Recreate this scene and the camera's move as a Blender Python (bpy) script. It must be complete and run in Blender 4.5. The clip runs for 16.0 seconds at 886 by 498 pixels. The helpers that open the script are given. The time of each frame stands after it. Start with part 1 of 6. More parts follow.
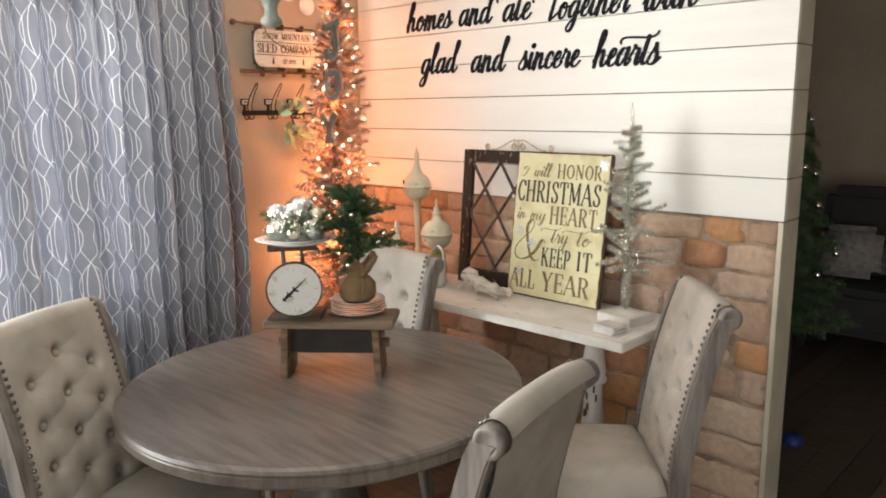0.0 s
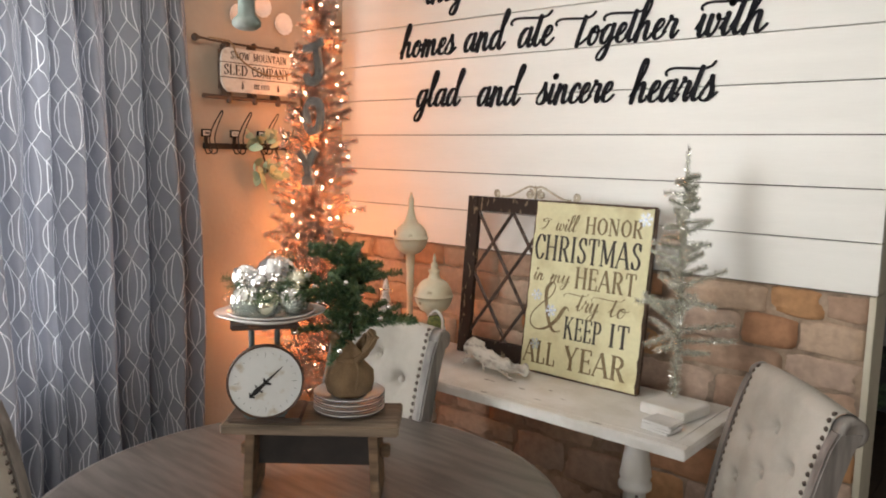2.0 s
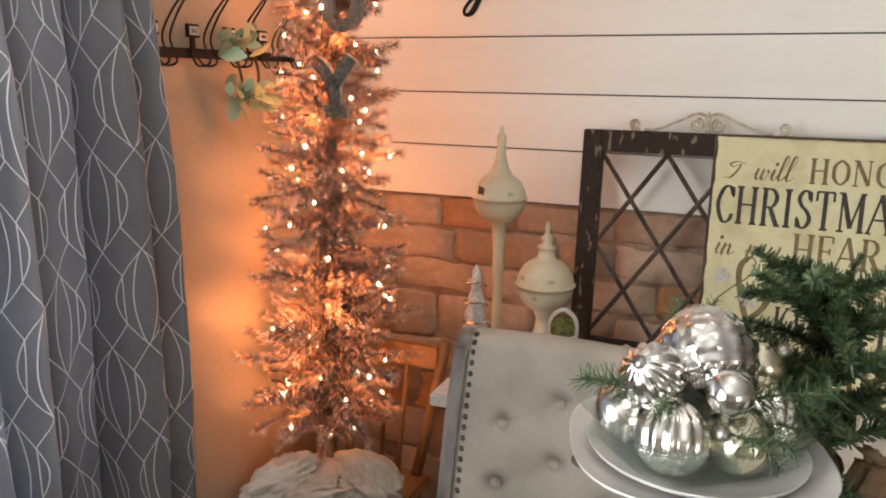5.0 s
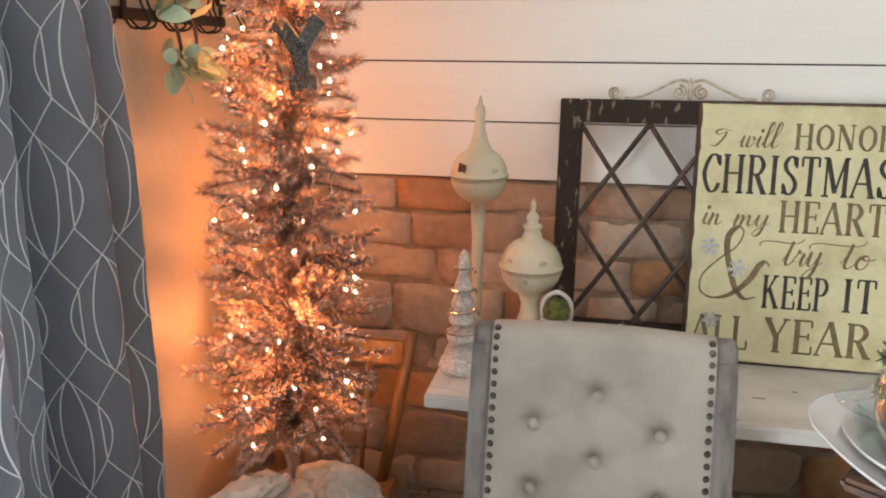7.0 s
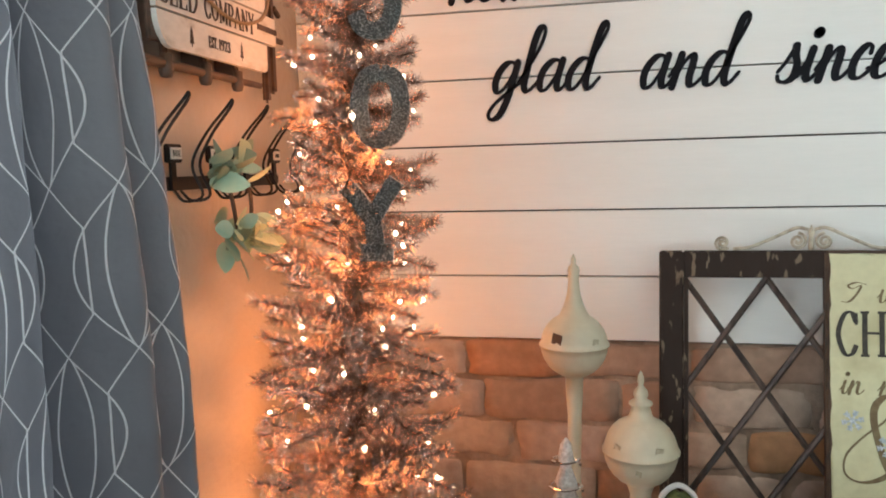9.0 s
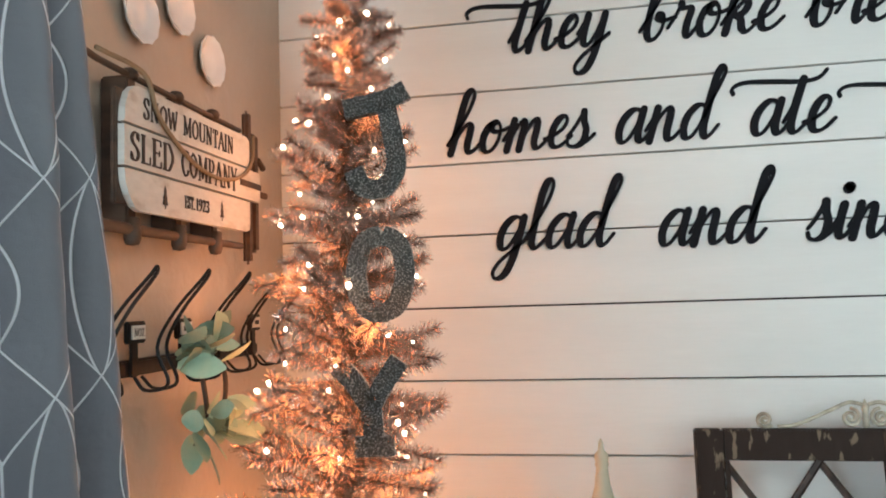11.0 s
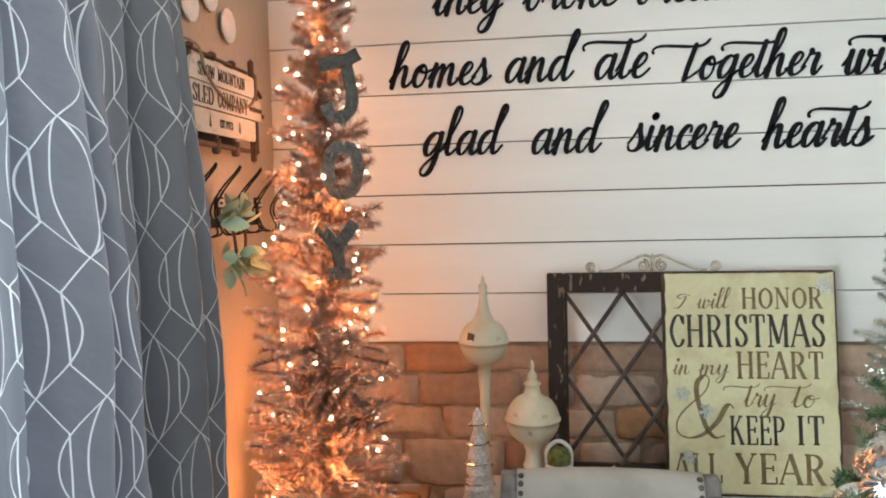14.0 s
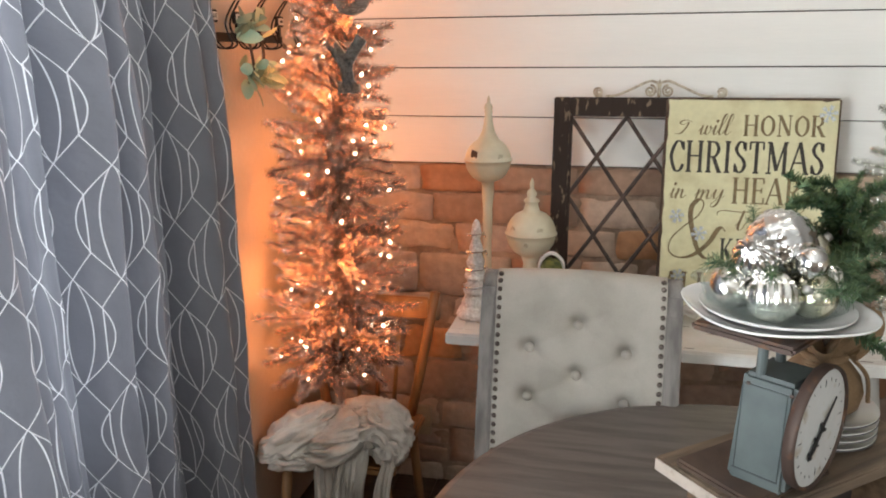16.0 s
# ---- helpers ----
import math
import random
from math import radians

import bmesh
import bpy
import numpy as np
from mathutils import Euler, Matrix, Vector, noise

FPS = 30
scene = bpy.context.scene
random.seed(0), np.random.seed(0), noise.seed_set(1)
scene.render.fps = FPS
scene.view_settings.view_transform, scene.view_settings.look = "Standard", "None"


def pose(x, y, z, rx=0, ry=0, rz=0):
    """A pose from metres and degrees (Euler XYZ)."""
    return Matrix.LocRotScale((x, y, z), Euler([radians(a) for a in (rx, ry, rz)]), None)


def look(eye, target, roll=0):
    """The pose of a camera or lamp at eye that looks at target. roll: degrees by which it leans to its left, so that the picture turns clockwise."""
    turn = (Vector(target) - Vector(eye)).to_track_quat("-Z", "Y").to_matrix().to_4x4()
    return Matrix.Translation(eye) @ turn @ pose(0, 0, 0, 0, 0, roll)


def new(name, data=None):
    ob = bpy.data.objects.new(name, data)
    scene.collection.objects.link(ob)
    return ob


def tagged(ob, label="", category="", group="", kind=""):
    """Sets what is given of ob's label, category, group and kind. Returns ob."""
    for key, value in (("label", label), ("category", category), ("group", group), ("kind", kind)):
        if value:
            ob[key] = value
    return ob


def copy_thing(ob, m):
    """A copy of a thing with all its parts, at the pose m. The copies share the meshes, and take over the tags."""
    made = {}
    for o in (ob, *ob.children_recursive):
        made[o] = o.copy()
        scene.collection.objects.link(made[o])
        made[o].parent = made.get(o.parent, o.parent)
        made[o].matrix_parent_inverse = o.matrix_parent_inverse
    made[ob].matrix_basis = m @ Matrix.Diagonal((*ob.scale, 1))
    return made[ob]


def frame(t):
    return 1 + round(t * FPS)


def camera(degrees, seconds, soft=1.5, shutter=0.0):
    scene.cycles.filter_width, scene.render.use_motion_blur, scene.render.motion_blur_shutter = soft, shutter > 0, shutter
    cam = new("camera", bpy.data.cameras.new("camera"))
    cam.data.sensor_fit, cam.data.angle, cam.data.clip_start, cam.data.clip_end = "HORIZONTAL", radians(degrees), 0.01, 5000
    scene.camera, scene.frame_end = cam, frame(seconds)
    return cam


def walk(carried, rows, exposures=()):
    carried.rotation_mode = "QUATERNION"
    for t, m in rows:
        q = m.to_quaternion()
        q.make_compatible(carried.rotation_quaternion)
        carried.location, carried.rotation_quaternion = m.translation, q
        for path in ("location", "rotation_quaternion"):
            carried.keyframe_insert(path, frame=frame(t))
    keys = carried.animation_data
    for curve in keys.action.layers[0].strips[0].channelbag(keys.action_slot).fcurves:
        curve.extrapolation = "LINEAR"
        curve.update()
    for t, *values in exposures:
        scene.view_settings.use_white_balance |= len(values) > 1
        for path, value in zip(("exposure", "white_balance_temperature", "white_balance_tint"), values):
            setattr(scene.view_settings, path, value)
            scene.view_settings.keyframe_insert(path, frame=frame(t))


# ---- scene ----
cam = camera(61.1, 16.0, soft=1.9)
PATH = [
    (0, (0.438, 0.018, 1.612), (-0.916, 1.445, 1.249), -0.5),
    (0.5, (0.412, 0.073, 1.621), (-0.948, 1.509, 1.327), -0.2),
    (1, (0.285, 0.144, 1.637), (-1.066, 1.601, 1.409), -0.3),
    (1.5, (0.104, 0.23, 1.628), (-1.219, 1.715, 1.419), -0.3),
    (2, (-0.078, 0.34, 1.598), (-1.365, 1.85, 1.344), 1.1),
    (2.5, (-0.307, 0.514, 1.587), (-1.561, 2.052, 1.335), 2.0),
    (3, (-0.579, 0.557, 1.593), (-1.799, 2.127, 1.384), 0.7),
    (3.5, (-0.913, 0.546, 1.613), (-2.027, 2.192, 1.395), -0.1),
    (4, (-1.179, 0.603, 1.595), (-2.215, 2.295, 1.345), -0.1),
    (4.5, (-1.365, 0.694, 1.595), (-2.334, 2.411, 1.26), -0.1),
    (4.7, (-1.422, 0.703, 1.581), (-2.315, 2.448, 1.184), 0.1),
    (6.8, (-1.838, 0.764, 1.518), (-2.241, 2.654, 1.003), 1.1),
    (7, (-1.866, 0.778, 1.528), (-2.255, 2.676, 1.032), 0.5),
    (7.5, (-1.949, 0.784, 1.547), (-2.23, 2.707, 1.072), -1.1),
    (8, (-2.031, 0.773, 1.565), (-2.254, 2.71, 1.117), -1.3),
    (8.5, (-2.057, 0.861, 1.598), (-2.403, 2.8, 1.255), -1.1),
    (9, (-2.071, 1.011, 1.622), (-2.505, 2.952, 1.409), -1.5),
    (9.5, (-2.121, 1.146, 1.664), (-2.524, 3.103, 1.59), -2.2),
    (10, (-2.168, 1.219, 1.686), (-2.532, 3.186, 1.716), -2.0),
    (10.2, (-2.176, 1.234, 1.693), (-2.533, 3.201, 1.768), -2.1),
    (12.3, (-2.07, 0.937, 1.695), (-2.432, 2.899, 1.843), -0.9),
    (12.5, (-2.038, 0.882, 1.693), (-2.429, 2.841, 1.781), -0.6),
    (13, (-2.041, 0.738, 1.671), (-2.425, 2.701, 1.68), -0.9),
    (13.5, (-2.036, 0.558, 1.659), (-2.351, 2.532, 1.606), -1.4),
    (14, (-1.977, 0.459, 1.645), (-2.238, 2.438, 1.524), -1.4),
    (14.5, (-1.869, 0.41, 1.619), (-2.181, 2.373, 1.403), -0.0),
    (15, (-1.8, 0.369, 1.6), (-2.195, 2.305, 1.295), -0.1),
    (15.5, (-1.768, 0.34, 1.583), (-2.209, 2.249, 1.179), -0.8),
    (16, (-1.766, 0.343, 1.557), (-2.207, 2.228, 1.057), -0.4),
]
walk(cam, [(t, look(eye, target, roll)) for t, eye, target, roll in PATH],
     exposures=[(0, -0.02, 6450, 8), (1.5, -0.24, 6350, 9), (3.5, -0.46, 6450, 10), (4.5, -0.58, 6450, 10), (7, -0.42, 6100, 7), (8.5, -0.48, 5800, 2), (10, -0.5, 5300, -4), (12.5, -0.52, 5350, -4), (14, -0.53, 5750, 1), (15, -0.5, 6000, 5), (16, -0.4, 6050, 7)])

# world and lights
world = bpy.data.worlds.new("sky")
scene.world = world
world.use_nodes = True
wn = world.node_tree
sky = wn.nodes.new("ShaderNodeTexSky")
sky.sky_type, sky.sun_disc = "NISHITA", False
sky.sun_elevation, sky.sun_rotation = radians(28), radians(200)
wn.links.new(sky.outputs[0], wn.nodes["Background"].inputs[0])
wn.nodes["Background"].inputs[1].default_value = 0.12


def lamp(name, kind, energy, color, m, size=0.1, size_y=None):
    data = bpy.data.lights.new(name, kind)
    data.energy, data.color = energy, color
    if kind == "AREA":
        data.shape, data.size, data.size_y = "RECTANGLE", size, size_y or size
    elif kind == "POINT":
        data.shadow_soft_size = size
    ob = new(name, data)
    ob.matrix_world = m
    return ob


# ---- helpers of this scene ----
def part(name, bm, material, parent=None, label="", smooth=False):
    me = bpy.data.meshes.new(name)
    bmesh.ops.recalc_face_normals(bm, faces=bm.faces[:])
    bm.to_mesh(me)
    bm.free()
    me.materials.append(material)
    if smooth:
        for p in me.polygons:
            p.use_smooth = True
    ob = new(name, me)
    if parent is not None:
        ob.parent = parent
    if label:
        tagged(ob, label)
    return ob


def thing(name, label, category, m=None, group="", kind=""):
    ob = new(name)
    ob.empty_display_size = 0.05
    if m is not None:
        ob.matrix_world = m
    return tagged(ob, label, category, group, kind)


def mesh_thing(name, bm, material, label, category="", m=None, group="", kind="", smooth=False):
    ob = part(name, bm, material, None, "", smooth)
    if m is not None:
        ob.matrix_world = m
    return tagged(ob, label, category, group, kind)


def box(bm, x0, x1, y0, y1, z0, z1, bevel=0.0, m=None):
    vs = [bm.verts.new((x, y, z)) for x in (x0, x1) for y in (y0, y1) for z in (z0, z1)]
    fs = [bm.faces.new([vs[i] for i in q]) for q in
          ((0, 1, 3, 2), (4, 6, 7, 5), (0, 4, 5, 1), (2, 3, 7, 6), (0, 2, 6, 4), (1, 5, 7, 3))]
    if bevel:
        es = list({e for f in fs for e in f.edges})
        r = bmesh.ops.bevel(bm, geom=es, offset=bevel, segments=2, affect="EDGES")
        vs = list({v for f in r["faces"] for v in f.verts} | {v for v in vs if v.is_valid})
    if m is not None:
        bmesh.ops.transform(bm, matrix=m, verts=vs)
    return vs


def boxed(x0, x1, y0, y1, z0, z1, bevel=0.0, m=None):
    bm = bmesh.new()
    box(bm, x0, x1, y0, y1, z0, z1, bevel, m)
    return bm


def lathe(profile, segs=32, bm=None, m=None, sx=1.0, sy=1.0):
    """Turns (radius, height) pairs round z."""
    bm = bm or bmesh.new()
    rings, made = [], []
    for r, z in profile:
        if r < 1e-5:
            ring = [bm.verts.new((0, 0, z))]
        else:
            ring = [bm.verts.new((r * sx * math.cos(2 * math.pi * k / segs), r * sy * math.sin(2 * math.pi * k / segs), z)) for k in range(segs)]
        rings.append(ring)
        made += ring
    for a, b in zip(rings, rings[1:]):
        for k in range(segs):
            q = [a[k % len(a)], a[(k + 1) % len(a)], b[(k + 1) % len(b)], b[k % len(b)]]
            q = list(dict.fromkeys(q))
            if len(q) > 2:
                bm.faces.new(q)
    if m is not None:
        bmesh.ops.transform(bm, matrix=m, verts=made)
    return bm


def spline(points, n=8):
    """A smooth line through the points."""
    P = [Vector(p) for p in points]
    P = [P[0] * 2 - P[1]] + P + [P[-1] * 2 - P[-2]]
    out = []
    for a, b, c, d in zip(P, P[1:], P[2:], P[3:]):
        for k in range(n):
            t = k / n
            out.append(0.5 * ((2 * b) + (c - a) * t + (2 * a - 5 * b + 4 * c - d) * t * t + (3 * b - a - 3 * c + d) * t ** 3))
    return out + [P[-2]]


def tube(points, radius, segs=8, bm=None, taper=None):
    """A round bar along the points; taper gives a factor for each way along (0 to 1)."""
    bm = bm or bmesh.new()
    pts = [Vector(p) for p in points]
    rings = []
    side = None
    for i, p in enumerate(pts):
        d = (pts[min(i + 1, len(pts) - 1)] - pts[max(i - 1, 0)]).normalized()
        if side is None:
            side = d.orthogonal().normalized()
        else:
            side = (side - d * side.dot(d))
            side = side.normalized() if side.length > 1e-6 else d.orthogonal().normalized()
        up = d.cross(side)
        r = radius * (taper(i / (len(pts) - 1)) if taper else 1)
        rings.append([bm.verts.new(p + (side * math.cos(2 * math.pi * k / segs) + up * math.sin(2 * math.pi * k / segs)) * r) for k in range(segs)])
    for a, b in zip(rings, rings[1:]):
        for k in range(segs):
            bm.faces.new((a[k], a[(k + 1) % segs], b[(k + 1) % segs], b[k]))
    bm.faces.new(rings[0][::-1])
    bm.faces.new(rings[-1])
    return bm


# ---- materials ----
def material(name, color, rough=0.6, metal=0.0, second=None, scale=8.0, stretch=(1, 1, 1), fine=0.15, bump=0.1, bump_scale=60.0, spread=0.0, detail=6.0, low=0.4, high=0.65, **more):
    """A surface with two sizes of variation: a blend to a second colour and a fine grain, with relief."""
    mt = bpy.data.materials.new(name)
    mt.use_nodes = True
    nt = mt.node_tree
    N, Lk = nt.nodes, nt.links
    b = N["Principled BSDF"]
    b.inputs["Roughness"].default_value, b.inputs["Metallic"].default_value = rough, metal
    co = N.new("ShaderNodeTexCoord")
    mp = N.new("ShaderNodeMapping")
    mp.inputs["Scale"].default_value = stretch
    Lk.new(co.outputs["Object"], mp.inputs["Vector"])
    big = N.new("ShaderNodeTexNoise")
    big.inputs["Scale"].default_value, big.inputs["Detail"].default_value = scale, detail
    Lk.new(mp.outputs[0], big.inputs["Vector"])
    ramp = N.new("ShaderNodeMapRange")
    ramp.inputs["From Min"].default_value, ramp.inputs["From Max"].default_value = low, high
    Lk.new(big.outputs[0], ramp.inputs[0])
    mix = N.new("ShaderNodeMix")
    mix.data_type = "RGBA"
    s = second or tuple(c * 0.8 for c in color)
    mix.inputs[6].default_value, mix.inputs[7].default_value = (*color, 1), (*s, 1)
    Lk.new(ramp.outputs[0], mix.inputs[0])
    small = N.new("ShaderNodeTexNoise")
    small.inputs["Scale"].default_value, small.inputs["Detail"].default_value = bump_scale, 4
    Lk.new(mp.outputs[0], small.inputs["Vector"])
    val = N.new("ShaderNodeMapRange")
    val.inputs["To Min"].default_value, val.inputs["To Max"].default_value = 1 - fine, 1 + fine
    Lk.new(small.outputs[0], val.inputs[0])
    hsv = N.new("ShaderNodeHueSaturation")
    Lk.new(mix.outputs[2], hsv.inputs["Color"])
    if spread:
        info = N.new("ShaderNodeObjectInfo")
        vr = N.new("ShaderNodeMapRange")
        vr.inputs["To Min"].default_value, vr.inputs["To Max"].default_value = 1 - spread, 1 + spread
        Lk.new(info.outputs["Random"], vr.inputs[0])
        mul = N.new("ShaderNodeMath")
        mul.operation = "MULTIPLY"
        Lk.new(vr.outputs[0], mul.inputs[0])
        Lk.new(val.outputs[0], mul.inputs[1])
        Lk.new(mul.outputs[0], hsv.inputs["Value"])
    else:
        Lk.new(val.outputs[0], hsv.inputs["Value"])
    Lk.new(hsv.outputs[0], b.inputs["Base Color"])
    if bump:
        bp = N.new("ShaderNodeBump")
        bp.inputs["Strength"].default_value, bp.inputs["Distance"].default_value = bump, 0.004
        Lk.new(small.outputs[0], bp.inputs["Height"])
        Lk.new(bp.outputs[0], b.inputs["Normal"])
    for k, v in more.items():
        b.inputs[k.replace("_", " ")].default_value = v
    return mt


def glow(name, color, strength):
    mt = bpy.data.materials.new(name)
    mt.use_nodes = True
    b = mt.node_tree.nodes["Principled BSDF"]
    b.inputs["Emission Color"].default_value, b.inputs["Emission Strength"].default_value = (*color, 1), strength
    b.inputs["Base Color"].default_value = (*color, 1)
    return mt
# ---- place ----
WALL_Y, LEFT_X, END_X, LEDGE, PITCH = 2.80, -2.83, -0.51, 1.207, 0.157
CEIL = 2.6

M_paint = material("beige wall paint", (0.45, 0.38, 0.30), 0.4, second=(0.41, 0.34, 0.265), scale=2.5, fine=0.04, bump=0.55, bump_scale=42)
M_ship = material("white shiplap paint", (0.87, 0.87, 0.835), 0.45, second=(0.83, 0.83, 0.795), scale=3, stretch=(0.4, 1, 4), fine=0.03, bump=0.08, bump_scale=40)
M_cream = material("cream trim paint", (0.62, 0.58, 0.47), 0.5, scale=5, fine=0.05)
M_gap = material("dark gap", (0.03, 0.028, 0.025), 0.9)
M_floor = material("dark floor boards", (0.10, 0.07, 0.05), 0.45, second=(0.06, 0.045, 0.035), scale=6, stretch=(1, 8, 1), spread=0.25)
M_ceil = material("white ceiling paint", (0.75, 0.74, 0.71), 0.8, fine=0.03, bump=0.2, bump_scale=90)
M_mortar = material("grey mortar", (0.25, 0.22, 0.195), 0.95, bump=0.5)
M_table = material("weathered dark oak", (0.138, 0.120, 0.106), 0.4, second=(0.080, 0.067, 0.058), scale=7, stretch=(0.7, 6, 1), fine=0.2, bump=0.12, bump_scale=90)
M_linen = material("beige linen", (0.44, 0.41, 0.36), 0.9, second=(0.36, 0.335, 0.29), scale=9, fine=0.12, bump=0.35, bump_scale=420)
M_greywood = material("grey washed wood", (0.225, 0.205, 0.188), 0.5, second=(0.12, 0.107, 0.098), scale=12, stretch=(3, 3, 0.4), fine=0.15, bump=0.2)
M_nail = material("dark bronze nail", (0.15, 0.125, 0.11), 0.28, 0.95)
M_white = material("chalky white paint", (0.74, 0.73, 0.70), 0.55, second=(0.62, 0.60, 0.55), scale=7, fine=0.06, bump=0.2)
M_black = material("flat black paint", (0.012, 0.012, 0.014), 0.5)


def wall_block(name, x0, x1, y0, y1, z0, z1, mat, label):
    return mesh_thing(name, boxed(x0, x1, y0, y1, z0, z1), mat, label, "wall", kind="structure")


# the room's shell
floor = mesh_thing("floor", boxed(-3.1, 4.2, -3.6, 7.2, -0.12, -0.012), M_floor, "dark brown wooden floor", "floor", kind="structure")
mesh_thing("ceiling", boxed(-3.1, 4.2, -3.6, 7.2, CEIL, CEIL + 0.1), M_ceil, "plain white painted ceiling", "ceiling", kind="structure")
# left wall with a glazed door opening behind the curtain
DOOR0, DOOR1, DOOR_T = -1.55, 1.68, 2.08
wall_block("wall_west", LEFT_X - 0.16, LEFT_X, DOOR1, 7.2, 0, CEIL, M_paint, "beige painted wall beside the curtain")
wall_block("wall_west_rear", LEFT_X - 0.16, LEFT_X, -3.6, DOOR0, 0, CEIL, M_paint, "beige painted wall")
wall_block("wall_west_head", LEFT_X - 0.16, LEFT_X, DOOR0, DOOR1, DOOR_T, CEIL, M_paint, "beige painted wall above the door")
# rear wall, out of view; its opening is added to hold a fill lamp
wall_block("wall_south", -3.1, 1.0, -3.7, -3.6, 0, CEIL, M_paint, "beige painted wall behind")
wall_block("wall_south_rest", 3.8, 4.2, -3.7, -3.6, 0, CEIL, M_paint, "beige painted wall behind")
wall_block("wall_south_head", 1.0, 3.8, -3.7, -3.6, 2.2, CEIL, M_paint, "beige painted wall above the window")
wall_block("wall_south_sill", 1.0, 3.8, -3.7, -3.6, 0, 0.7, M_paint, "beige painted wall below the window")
wall_block("wall_east", 4.1, 4.2, -3.6, 7.2, 0, CEIL, M_paint, "beige painted wall far off")
wall_block("wall_far", -3.1, 4.2, 7.1, 7.2, 0, CEIL, M_paint, "wall of the dark living room beyond")
core = wall_block("wall_north", LEFT_X, END_X - 0.02, WALL_Y + 0.035, WALL_Y + 0.14, 0, CEIL, M_mortar, "partition wall with white shiplap over stone")

# shiplap boards, each with its own edges
rows = [LEDGE] + [LEDGE + 0.155 + PITCH * i for i in range(9)]
for i, z in enumerate(rows):
    top = min((rows + [CEIL])[i + 1] - 0.004, CEIL)
    if top - z < 0.02:
        continue
    part("board", boxed(LEFT_X, END_X, WALL_Y, WALL_Y + 0.02, z, top, 0.0012), M_ship, core)
    part("board", boxed(END_X - 0.019, END_X, WALL_Y + 0.0215, WALL_Y + 0.155, z, top, 0.0012), M_cream, core)
part("backing", boxed(LEFT_X, END_X - 0.02, WALL_Y + 0.021, WALL_Y + 0.034, LEDGE - 0.005, CEIL), M_gap, core, "dark gaps between the boards")
part("trim", boxed(END_X - 0.019, END_X, WALL_Y - 0.002, WALL_Y + 0.155, 0, LEDGE - 0.004, 0.002), M_cream, core, "cream painted corner board")

# round table
TX, TY, TZ = -1.443, 1.44, 0.757
table = thing("round_table", "round weathered dark oak dining table", "table", pose(TX, TY, 0))
R = 0.64
part("tabletop", lathe([(0, TZ), (R - 0.02, TZ), (R - 0.006, TZ - 0.004), (R, TZ - 0.012), (R - 0.002, TZ - 0.017), (R - 0.008, TZ - 0.020), (R - 0.004, TZ - 0.025), (R - 0.004, TZ - 0.046), (R - 0.010, TZ - 0.054), (R - 0.022, TZ - 0.059), (0, TZ - 0.059)], 96), M_table, table)
part("apron", lathe([(R - 0.09, TZ - 0.0595), (R - 0.09, TZ - 0.10), (R - 0.10, TZ - 0.105), (R - 0.115, TZ - 0.105), (R - 0.115, TZ - 0.0595)], 96), M_table, table)
part("pedestal", lathe([(0, 0.645), (0.16, 0.645), (0.16, 0.62), (0.09, 0.58), (0.07, 0.5), (0.11, 0.4), (0.13, 0.32), (0.09, 0.24), (0.12, 0.2), (0.13, 0.12), (0, 0.12)], 32), M_table, table, smooth=True)
for k in range(4):
    bm = tube(spline([(0.08, 0, 0.17), (0.2, 0, 0.16), (0.33, 0, 0.07), (0.42, 0, 0.035)], 5), 0.045, 8, taper=lambda t: 1 - 0.25 * t)
    bmesh.ops.rotate(bm, verts=bm.verts, matrix=Matrix.Rotation(radians(45 + 90 * k), 3, "Z"))
    part("foot", bm, M_table, table)


def chair_line(z):
    """How far back the front of the backrest lies at the height z."""
    u = (z - 0.46) / 0.57
    return 0.215 + 0.05 * u + 0.075 * u * u


BUTTONS = [(dx * 0.116, 0.918 - 0.0585 * r) for r in range(8) for dx in ((0,) if r % 2 == 0 else (-1, 1))]


